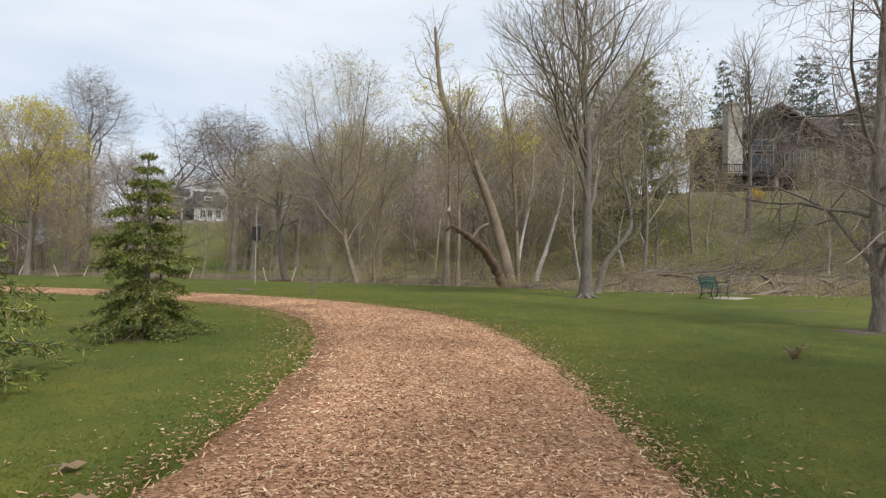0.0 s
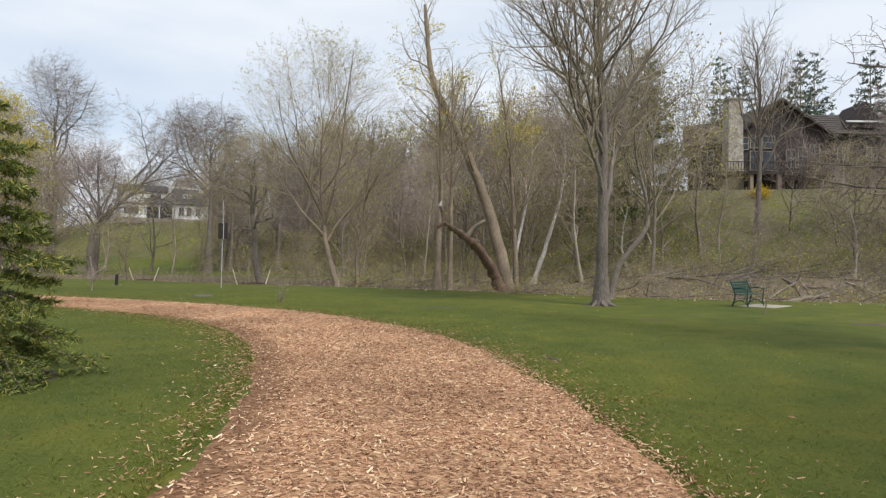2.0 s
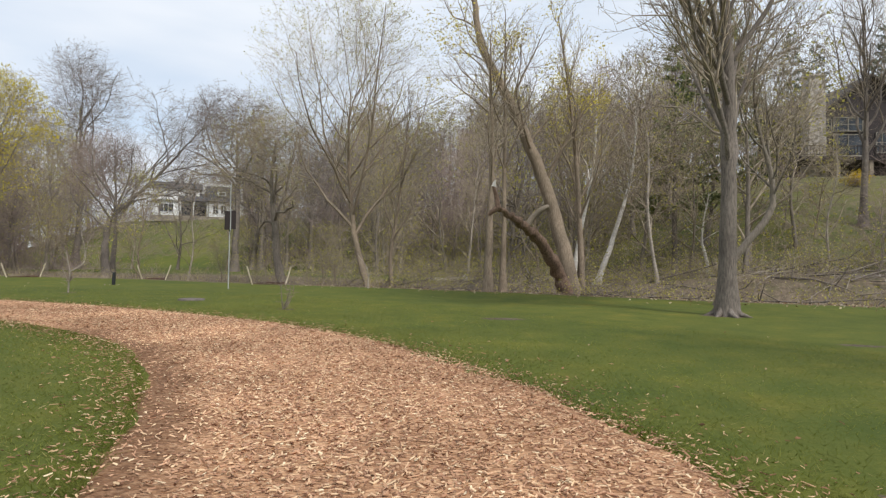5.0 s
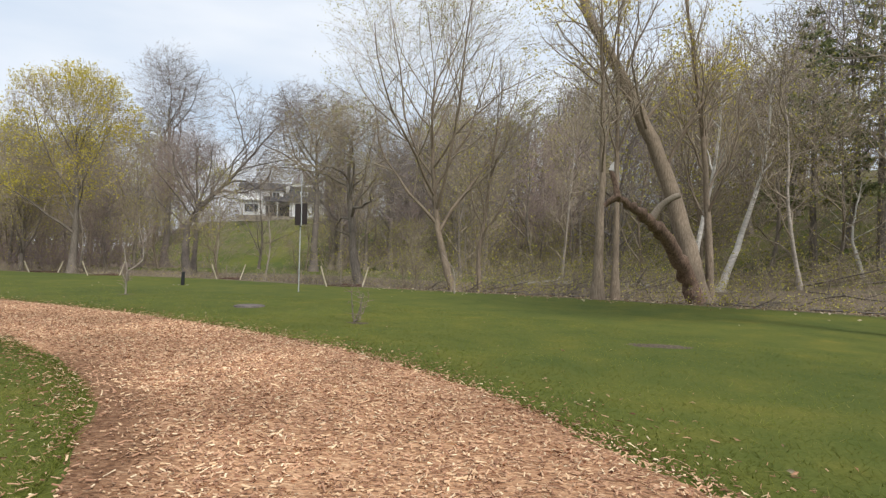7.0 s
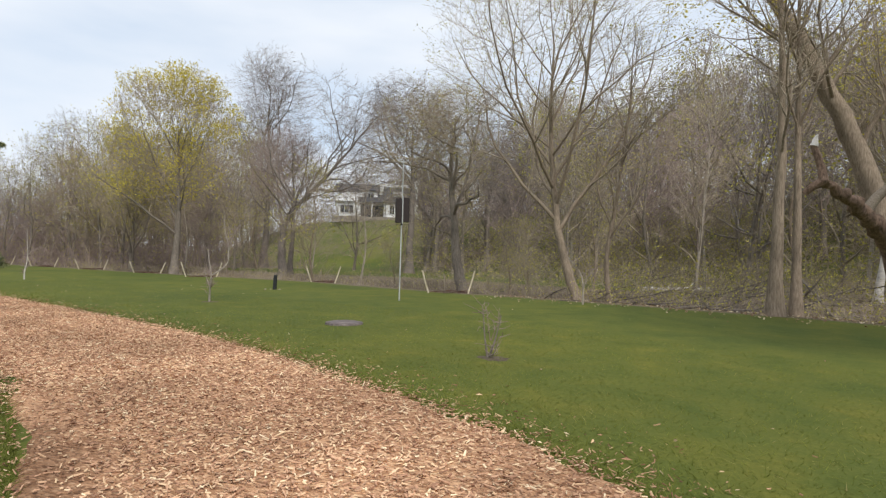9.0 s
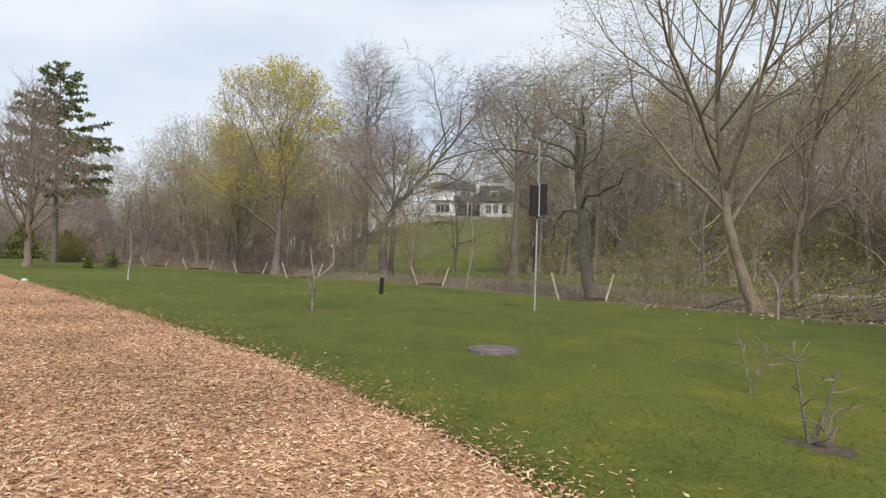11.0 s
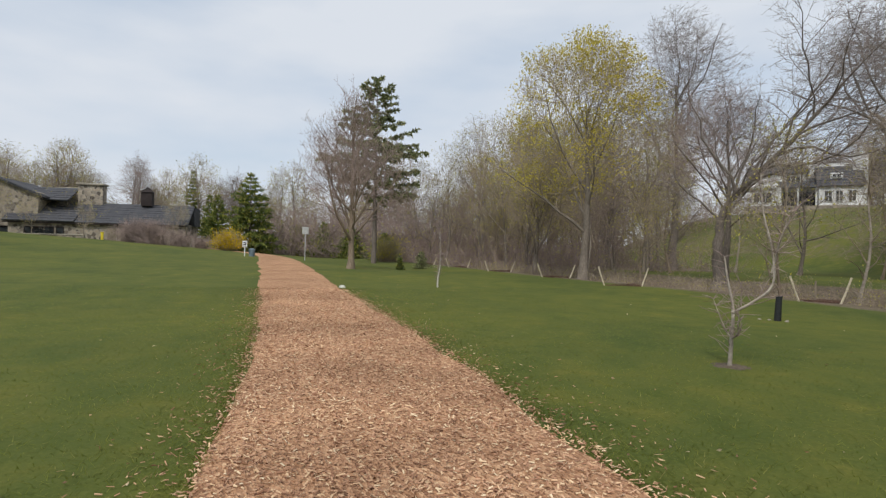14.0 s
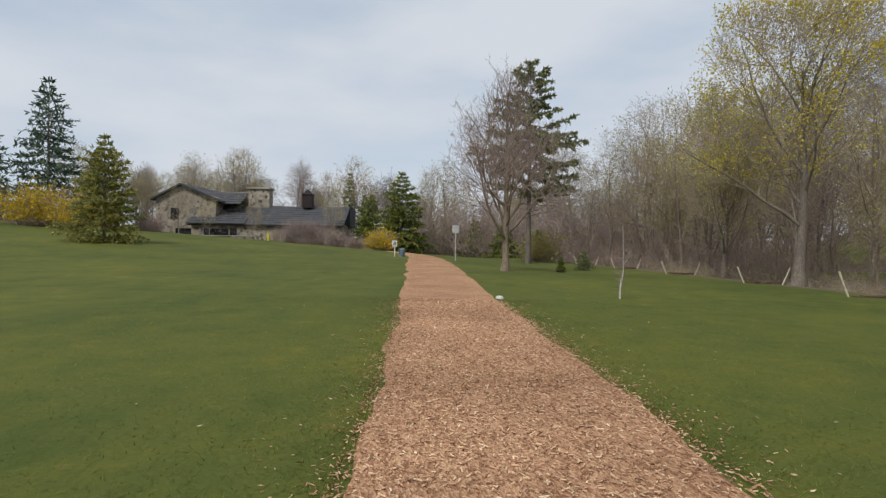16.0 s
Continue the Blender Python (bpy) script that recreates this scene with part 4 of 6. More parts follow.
for s, h, tw, bd, dm in [(81, 10, "twig_red", None, (0, 0, 7.6, 3.9, 5.0)), (82, 11, "twig", "bud_olive", (0, 0, 8.0, 3.6, 5.4)), (83, 9.5, "twig_dark", None, (0, 0, 7.8, 4.4, 4.6))]:
    far.append(bare_tree("hill_tree", -30 - 8 * (s - 80), 100, s, up(h, (0.5, 0.4, 0.1)), 0.24, "bare tree in the far woods on the hill" if not bd else "budding tree in the far woods on the hill", bark="bark", twig=tw, bud=bd, simple=True,
                         levels=3, limbs=17, first=0.1, spread=1.0, counts=(8, 7), lift=0.3, wander=0.24, per=1, size=0.21, stout=2.3, bud_spread=0.3, clump=-0.4, group="far woods", segs_by=(3, 2, 1, 1), dome=dm))
rng = np.random.default_rng(50)
placed = [(-2.0, 43.0), (-3.4, 42.0), (-19.6, 38.2), (-37.6, 44), (-43.6, 39.6), (-53, 42), (-38.5, 57.5), (-58, 60.5)]
# x from, x to, metres past the bank from, to, how many, which kind, least and most size
WOODS = [(-12, 10, 9, 26, 13, proto, 0.9, 1.35), (-34, -12, 3, 9, 6, proto, 0.4, 0.8), (-26, -8, 16, 34, 12, proto, 0.9, 1.35), (-62, -44, 4, 10, 4, proto, 0.6, 0.95), (-62, -45, 12, 26, 10, proto, 0.9, 1.35), (-95, -58, 5, 34, 34, proto, 0.9, 1.4), (9, 32, 5, 24, 14, proto, 0.45, 0.8), (14, 42, 16, 27, 10, proto, 0.45, 0.7),
         (-46, 8, 30, 62, 58, far, 0.95, 1.45), (-64, -46, 26, 44, 7, far, 0.8, 1.2), (-130, -92, 34, 75, 26, far, 0.9, 1.3), (-96, -26, 76, 100, 30, far, 0.9, 1.3), (-75, -58, 6, 22, 9, proto, 0.9, 1.3), (8, 50, 48, 80, 20, far, 0.8, 1.2)]
for x0, x1, d0, d1, n, kinds, s0, s1 in WOODS:
    for _ in range(n):
        for tries in range(30):
            x = rng.uniform(x0, x1)
            y = float(bank(x)) + rng.uniform(d0, d1)
            away, side = -0.624 * (x + 11) + 0.781 * (y - 17.2), 0.781 * (x + 11) + 0.624 * (y - 17.2)
            view = abs(side + 0.01 * away) < 0.14 * away
            house = (9 < x < 50 and 56 < y < 92) or (-95 < x < -62 and 86 < y < 116) or (view and 46 < y < 100 and x < -20)
            if not house and all(math.hypot(x - a, y - b) > 2.2 for a, b in placed):
                break
        else:
            continue
        placed.append((x, y))
        k = int(rng.integers(0, len(kinds)))
        sc = rng.uniform(s0, s1)
        ob = copy_thing(kinds[k], pose(x, y, at(x, y, 0.1), rng.normal(0, 4), rng.normal(0, 4), rng.uniform(0, 360)))
        ob.scale = (sc, sc, sc * rng.uniform(0.9, 1.2))
# trees beyond the stone house and the path's end
for _ in range(100):
    r = rng.uniform(-66, 42)
    x, y = west(r, rng.uniform(94, 122))
    k = int(rng.integers(0, 5))
    sc = rng.uniform(0.75, 1.2)
    ob = copy_thing((far + [far[1], proto[3]])[k], pose(x, y, at(x, y, 0.1), 0, 0, rng.uniform(0, 360)))
    ob.scale = (sc, sc, sc)
for r, d, sc in ((-31.0, 68.0, 0.48), (-27.2, 67.5, 0.40), (-22.5, 68.5, 0.34), (-13.5, 70.0, 0.5)):
    x, y = west(r, d)
    ob = copy_thing(proto[2], pose(x, y, at(x, y, 0.05), 0, 0, r * 40))
    ob.scale = (sc, sc, sc)
# trees round the white house
for _ in range(34):
    r, d = rng.uniform(-46, 46), rng.uniform(2, 26)
    if abs(r) < 16 and d < 13:
        continue
    x, y = -73.8 + 0.781 * r - 0.624 * d, 106 + 0.624 * r + 0.781 * d
    sc = rng.uniform(0.75, 1.15)
    ob = copy_thing(far[int(rng.integers(0, 3))], pose(x, y, at(x, y, 0.1), 0, 0, rng.uniform(0, 360)))
    ob.scale = (sc, sc, sc)


def brush(name, label, spots, h, seed, twig="twig", bud=None, spread=0.5, buds=1.0, bud_size=0.05, kind="stuff", category="brush", thick=0.008):
    """Tangled thin stems with side twigs, rooted at the given places."""
    g = np.random.default_rng(seed)
    lines, tips = [], []
    for x, y, s in spots:
        z = at(x, y, 0.03)
        ln = h * s * g.uniform(0.6, 1.15)
        d = unit(np.array((g.normal(0, spread), g.normal(0, spread), 1.0)))
        p = [np.array((x, y, z))]
        for _ in range(3):
            d = unit(d + g.normal(0, 0.34, 3))
            p.append(p[-1] + d * ln / 3)
        p = np.array(p)
        lines.append((p, np.array((1, 0.8, 0.55, 0.3)) * thick * (0.6 + 0.5 * s)))
        for q in range(7):
            i = int(g.integers(1, 4))
            o = p[i] * 0.6 + p[i - 1] * 0.4
            e = unit(d * 0.7 + g.normal(0, 0.6, 3))
            tip = o + e * ln * g.uniform(0.18, 0.4)
            lines.append((np.array((o, tip)), np.array((thick * 0.5, thick * 0.3))))
            tips.append(tip)
    v, f = tubes([q for q in lines if len(q[0]) > 2], 3)
    v2, f2 = tubes([q for q in lines if len(q[0]) == 2], 2)
    me = mesh_of(name, np.concatenate([v, v2]), np.concatenate([f, f2 + len(v)]), M[twig], True)
    if bud:
        t = np.array(tips)
        t = t[g.random(len(t)) < buds]
        v2, f2 = cards(g, t + g.normal(0, 0.06, t.shape), bud_size)
        return me, mesh_of("foliage", v2, f2, M[bud])
    return me, None


def brush_stuff(name, label, spots, h, seed, **kw):
    me, fo = brush(name, label, spots, h, seed, **kw)
    ob = tagged(new(name, me), label, "brush", kind="stuff")
    if fo:
        part("foliage", fo, fo.materials[0], ob)
    return ob


def strip_spots(n, x0, x1, d0, d1, seed):
    g = np.random.default_rng(seed)
    out = []
    while len(out) < n:
        x = g.uniform(x0, x1)
        d = d0 + (d1 - d0) * g.random() ** 1.3
        y = float(bank(x)) + d
        if noise.noise((x * 0.35, y * 0.35, 3.0)) + 0.35 > g.random() * 0.9:
            out.append((x, y, 0.45 + 0.55 * min(1.0, d / 4)))
    return out


brush_stuff("underbrush", "tangle of bare brown and olive brush along the creek", strip_spots(3400, -13, 30, 0.3, 16, 91), 1.7, 92, bud="bud_olive", buds=1.0, bud_size=0.075, spread=0.75)
brush_stuff("creek_brush", "thin bare brush along the creek", strip_spots(1500, -60, -12, 0.6, 8, 93), 1.2, 94, bud="bud_olive", buds=0.5, bud_size=0.05)
brush_stuff("thicket", "grey-brown thicket of bare shrubs under the trees", strip_spots(2500, -112, -50, 4, 26, 95), 3.6, 96, twig="twig_red", bud="bud_olive", buds=0.6, bud_size=0.11, thick=0.014, spread=0.7)
brush_stuff("slope_brush", "bare brush and saplings on the hillside", [s for s in strip_spots(2700, -30, 34, 12, 44, 97) if not (s[0] > 7 and s[1] > 52)], 3.4, 98, twig="twig", bud="bud_olive", buds=1.0, bud_size=0.14, thick=0.013, spread=0.75)
brush_stuff("hilltop_brush", "grey-brown thicket along the hill beyond the fairway", [s for s in strip_spots(2100, -62, -18, 34, 62, 99) if abs(0.781 * (s[0] + 11) + 0.624 * (s[1] - 17.2)) > 0.12 * s[1]], 4.2, 100, twig="twig_red", bud="bud_olive", buds=0.6, bud_size=0.17, thick=0.02, spread=0.7)
brush_stuff("crest_thicket", "olive-brown thicket along the crest of the hill", [q for q in strip_spots(2600, -24, 12, 30, 58, 131) if not (q[0] > 6 and q[1] > 54)], 5.0, 132, twig="twig", bud="bud_olive", buds=1.0, bud_size=0.17, thick=0.022, spread=0.6)
# two unseen trees, added beside the start only to shade lawn and path
bare_tree("shade_tree", 7.2, 4.6, 39, up(6.5, (0.3, -0.05, 0), (0.7, 0.15, 0)), 0.17, "unseen leafless tree added to shade the lawn", levels=4, limbs=26, first=0.2, spread=1.1, reach=0.55, counts=(7, 5, 3), lift=0.2, wander=0.2, crown="round", stout=2.3)
bare_tree("shade_tree", 5.6, 0.4, 40, up(6.5, (0.3, -0.05, 0), (0.7, 0.15, 0)), 0.17, "unseen leafless tree added to shade the path", levels=4, limbs=26, first=0.2, spread=1.1, reach=0.55, counts=(7, 5, 3), lift=0.2, wander=0.2, crown="round", stout=2.3, slim=True)
_g = np.random.default_rng(121)
brush_stuff("far_thicket", "brown thicket beyond the end of the path", [(*west(_g.uniform(-4, 34), _g.uniform(72, 96)), 1.0) for _ in range(2600)], 7.0, 122, twig="twig_red", bud="bud_brown", buds=0.5, bud_size=0.18, thick=0.032)
_spots = []
for _ in range(1500):
    _r = _g.uniform(-62, 44)
    _d = _g.uniform(-2, 16) if abs(_r) > 15 else _g.uniform(13, 20)
    _spots.append((-73.8 + 0.781 * _r - 0.624 * _d, 106 + 0.624 * _r + 0.781 * _d, 1.0))
brush_stuff("garden_thicket", "brown thicket round the white house on the hill", _spots, 6.0, 123, twig="twig_red", bud="bud_brown", buds=0.8, bud_size=0.22, thick=0.035)

# ---- buildings ----
def window(parent, x, y, z, w, h, cols=2, rows=2, frame_mat="white_paint"):
    """A window on a wall that faces -y: frame with bars, and its panes."""
    f = 0.07
    rows_ = [((x, y - 0.05, z + h / 2 - f / 2), (w, 0.12, f)), ((x, y - 0.05, z - h / 2 + f / 2), (w + 0.1, 0.16, f)),
             ((x - w / 2 + f / 2, y - 0.05, z), (f, 0.12, h - 2 * f)), ((x + w / 2 - f / 2, y - 0.05, z), (f, 0.12, h - 2 * f))]
    win = part("window", boxes(*rows_), M[frame_mat], parent)
    for c in range(1, cols):
        part("mullion", boxes(((x - w / 2 + w * c / cols, y - 0.045, z), (0.06, 0.09, h - 2 * f))), M[frame_mat], win)
    for r in range(1, rows):
        part("glazing_bar", boxes(((x, y - 0.04, z - h / 2 + h * r / rows), (w - 2 * f, 0.07, 0.05))), M[frame_mat], win)
    for c in range(cols):
        for r in range(rows):
            part("pane", boxes(((x - w / 2 + w * (c + 0.5) / cols, y - 0.012, z - h / 2 + h * (r + 0.5) / rows), (w / cols - 0.08, 0.02, h / rows - 0.07))), M["glass"], win)
    return win


def courses(name, x0, x1, y0, z0, y1, z1, material, parent, rows=9, over=0.0):
    """A roof slope of overlapping courses, from the eave (y0, z0) to the ridge (y1, z1)."""
    dy, dz = (y1 - y0) / rows, (z1 - z0) / rows
    ln, a = math.hypot(dy, dz), math.atan2(dz, dy)
    n = max(2, int((x1 - x0) / 1.6))
    sx = (x1 - x0) / n
    roof = part(name, box(bmesh.new(), ((x0 + x1) / 2, (y0 + y1) / 2, (z0 + z1) / 2 - 0.06), (x1 - x0, ln * rows, 0.08), Matrix.Rotation(a, 4, 'X')), material, parent)
    first = None
    for r in range(rows):
        for k in range(n):
            if first is None:
                s = part("shingle", box(bmesh.new(), (0, 0, 0), (sx - 0.02, ln * 1.12, 0.07)), material, roof)
                first = s.data
            else:
                s = new("shingle", first)
                s.parent = roof
            s.matrix_basis = Matrix.Translation((x0 + sx * (k + 0.5), y0 + dy * (r + 0.5), z0 + dz * (r + 0.5) + 0.012 * ((r * 7 + k * 5) % 3))) @ Matrix.Rotation(a - 0.06, 4, 'X')
    return roof


def stone_house():
    ox, oy = west(0, 72)
    h = thing("stone_house", pose(ox, oy, 0, 0, 0, 82), "long fieldstone house with dark grey shingled roofs and a stone chimney", "house")
    # low wing, its wall broken by windows and a door
    wall = part("wall", boxes(((-21.8, 3.9, 2.3), (18.6, 8.6, 3.0))), M["stone"], h, "grey and brown fieldstone wall")
    courses("roof", -31.6, -24.4, -0.9, 3.75, 4.4, 6.5, M["grey_roof"], h)
    courses("roof", -24.4, -12.2, -0.75, 3.65, 3.9, 6.2, M["grey_roof"], h)
    part("roof", prism([(-31.6, 6.4), (-12.2, 6.1), (-12.2, 3.7), (-31.6, 3.7)], 3.9, 8.6), M["grey_roof"], h)
    part("eave_board", boxes(((-21.9, -0.72, 3.55), (19.2, 0.10, 0.18))), M["dark_box"], h)
    # tall wing with its gable towards the lawn
    part("wall", prism([(-36.0, 0.8), (-36.0, 6.9), (-32.8, 8.5), (-28.5, 7.0), (-28.5, 0.8)], 0.6, 10.5), M["stone"], h, "tall fieldstone gable wall")
    for x0, z0, x1, z1 in ((-36.5, 6.75, -32.8, 8.75), (-32.8, 8.75, -27.6, 6.6)):
        part("roof", prism([(x0, z0), (x1, z1), (x1, z1 - 0.22), (x0, z0 - 0.22)], 0.1, 11.0), M["grey_roof"], h)
    courses("roof", -32.8, -25.6, 1.0, 6.3, 5.0, 8.0, M["grey_roof"], h, rows=6)
    ch = part("chimney", boxes(((-24.0, 4.2, 6.6), (2.7, 1.6, 3.6))), M["stone"], h, "square fieldstone chimney")
    part("chimney_cap", boxes(((-24.0, 4.2, 8.5), (3.1, 2.0, 0.24)), bev=0.03), M["concrete"], ch)
    ch2 = part("chimney", boxes(((-27.0, 6.2, 7.2), (2.6, 1.2, 1.6))), M["stone"], h)
    part("chimney_cap", boxes(((-27.0, 6.2, 8.05), (2.9, 1.5, 0.2)), bev=0.03), M["concrete"], ch2)
    cu = part("cupola", boxes(((-17.6, 3.4, 6.9), (1.25, 1.25, 1.7))), M["dark_box"], h, "dark louvred roof cupola")
    bm = bmesh.new()
    bmesh.ops.create_cone(bm, segments=4, radius1=1.05, radius2=0.03, depth=0.7, cap_ends=True)
    bmesh.ops.rotate(bm, cent=(0, 0, 0), matrix=Matrix.Rotation(radians(45), 3, 'Z'), verts=bm.verts)
    bmesh.ops.translate(bm, vec=(-17.6, 3.4, 8.1), verts=bm.verts)
    part("cupola_roof", bm, M["dark_box"], cu)
    for x, w in ((-31.6, 3.4), (-28.0, 3.0), (-25.9, 0.8)):
        window(h, x, -0.42 if x > -31 else 0.2, 2.6, w, 1.0, max(1, int(w)), 1, "dark_box")
    window(h, -33.6, 0.6, 5.0, 1.0, 1.3, 2, 2, "dark_box")
    for x in (-20.4, -19.0):
        d = part("door", boxes(((x, -0.46, 1.95), (1.1, 0.10, 2.2)), bev=0.01), M["wood"], h, "grey wooden door")
        part("handle", boxes(((x + 0.4, -0.54, 1.9), (0.05, 0.06, 0.18))), M["galvanised"], d)
    tw = thing("terrace_wall", pose(ox, oy, 0, 0, 0, 82), "low fieldstone terrace wall with pale coping", "wall")
    part("wall", boxes(((-29.5, -2.6, 1.5), (13.5, 0.45, 1.3))), M["stone"], tw)
    for k in range(9):
        part("coping_stone", boxes(((-35.5 + 1.5 * k, -2.6, 2.2), (1.46, 0.6, 0.12)), bev=0.02), M["concrete"], tw)
    tw2 = thing("low_wall", pose(ox, oy, 0, 0, 0, 82), "low pale stone wall beside a flowering shrub", "wall")
    part("wall", boxes(((-10.0, 0.5, 1.2), (5.6, 0.4, 1.4))), M["stone"], tw2)
    part("coping_stone", boxes(((-10.0, 0.5, 1.95), (5.8, 0.55, 0.12)), bev=0.02), M["concrete"], tw2)


stone_house()


def hydrant(x, y):
    h = thing("yellow_post", pose(x, y, at(x, y)), "short yellow post on the lawn before the stone house", "post")
    part("body", boxes(((0, 0, 0.4), (0.28, 0.28, 0.85)), bev=0.04), M["yellow_paint"], h)
    part("cap", boxes(((0, 0, 0.87), (0.34, 0.34, 0.10)), bev=0.03), M["yellow_paint"], h)


hydrant(*west(-20.8, 69))


def dark_house():
    ox, oy = east(38, 65)
    h = thing("dark_house", pose(ox, oy, 0, 0, 0, 11.6), "large dark-shingled hill house with stone chimney and raised deck", "house")
    part("wall", prism([(-2.6, 9), (-2.6, 17.0), (2.7, 21.0), (8.4, 17.2), (8.4, 9)], 0.0, 12.0), M["siding"], h, "dark brown shingled gable wall")
    for x0, z0, x1, z1 in ((-3.3, 16.6, 2.7, 21.3), (2.7, 21.3, 9.2, 16.8)):
        part("roof", prism([(x0, z0), (x1, z1), (x1, z1 - 0.3), (x0, z0 - 0.3)], -0.7, 12.5), M["brown_roof"], h)
    part("wall", prism([(-5.6, 9), (-5.6, 16.2), (-4.9, 17.6), (-4.2, 16.2), (-2.7, 16.2), (-2.7, 9)], 1.2, 6.0), M["siding"], h, "dark shingled side wing")
    courses("roof", -6.0, -2.0, 0.6, 16.0, 5.0, 19.2, M["brown_roof"], h, rows=8)
    part("roof", prism([(-6.0, 19.2), (2.5, 20.0), (2.5, 16.5), (-6.0, 16.0)], 5.0, 6.4), M["brown_roof"], h)
    part("wall", boxes(((15.5, 5.0, 13.2), (13.8, 9.0, 8.6))), M["siding"], h, "dark shingled main wing")
    courses("roof", 8.0, 23.0, 0.0, 17.3, 5.0, 20.8, M["brown_roof"], h, rows=9)
    part("roof", prism([(8.0, 20.7), (23.0, 20.7), (23.0, 17.4), (8.0, 17.4)], 5.0, 9.8), M["brown_roof"], h)
    part("gable", prism([(11.2, 18.2), (13.6, 21.4), (16.0, 18.2)], 0.6, 4.8), M["siding"], h)
    part("gutter", boxes(((13.6, 0.45, 18.9), (5.2, 0.14, 0.2))), M["white_paint"], h)
    ch = part("chimney", prism([(-3.9, 9.0), (-3.75, 20.9), (-2.15, 20.9), (-2.0, 9.0)], -0.9, 0.6), M["chimney_stone"], h, "tall tapering pale stone chimney")
    part("chimney_cap", boxes(((-2.95, -0.15, 21.0), (1.9, 1.8, 0.2)), bev=0.03), M["chimney_stone"], ch)
    # bay with tall windows
    for x, z, w, hh, c, r in ((0.6, 16.1, 3.0, 1.5, 2, 2), (0.6, 13.9, 3.0, 2.3, 2, 1), (-1.5, 15.9, 0.9, 1.5, 1, 2), (4.0, 14.2, 1.2, 2.2, 2, 2), (5.4, 14.5, 1.2, 2.2, 2, 2), (6.8, 14.8, 1.2, 2.2, 2, 2)):
        window(h, x, -0.06, z, w, hh, c, r, "concrete")
    for x, z in ((-5.0, 14.6), (-4.4, 12.8)):
        window(h, x, 1.15, z, 0.8, 1.4, 1, 2, "concrete")
    for x in (10.5, 14.0, 18.0):
        window(h, x, 0.45, 15.0, 1.3, 1.6, 2, 2, "concrete")
    part("skylight", boxes(((-0.2, -0.75, 20.2), (0.2, 0.12, 1.6))), M["galvanised"], h)
    de = part("deck", boxes(((0.5, -2.4, 11.75), (14.5, 4.4, 0.35))), M["dark_box"], h, "raised dark timber deck")
    part("deck_rail", boxes(((0.5, -4.5, 12.95), (14.5, 0.10, 0.10)), ((0.5, -4.5, 12.1), (14.5, 0.08, 0.08))), M["dark_box"], de)
    for k in range(49):
        part("baluster", boxes(((-6.6 + 0.296 * k, -4.5, 12.5), (0.05, 0.05, 0.8))), M["dark_box"], de)
    for x in (-3.0, 0.1, 5.4):
        z0 = at(*[float(c) for c in (Matrix.Translation((ox, oy, 0)) @ Matrix.Rotation(radians(11.6), 4, 'Z') @ Vector((x, -4.2, 0)))[:2]], 0.2)
        part("post", boxes(((x, -4.2, (z0 + 11.6) / 2), (0.38, 0.38, 11.6 - z0))), M["wood"], de, "weathered timber post")


dark_house()


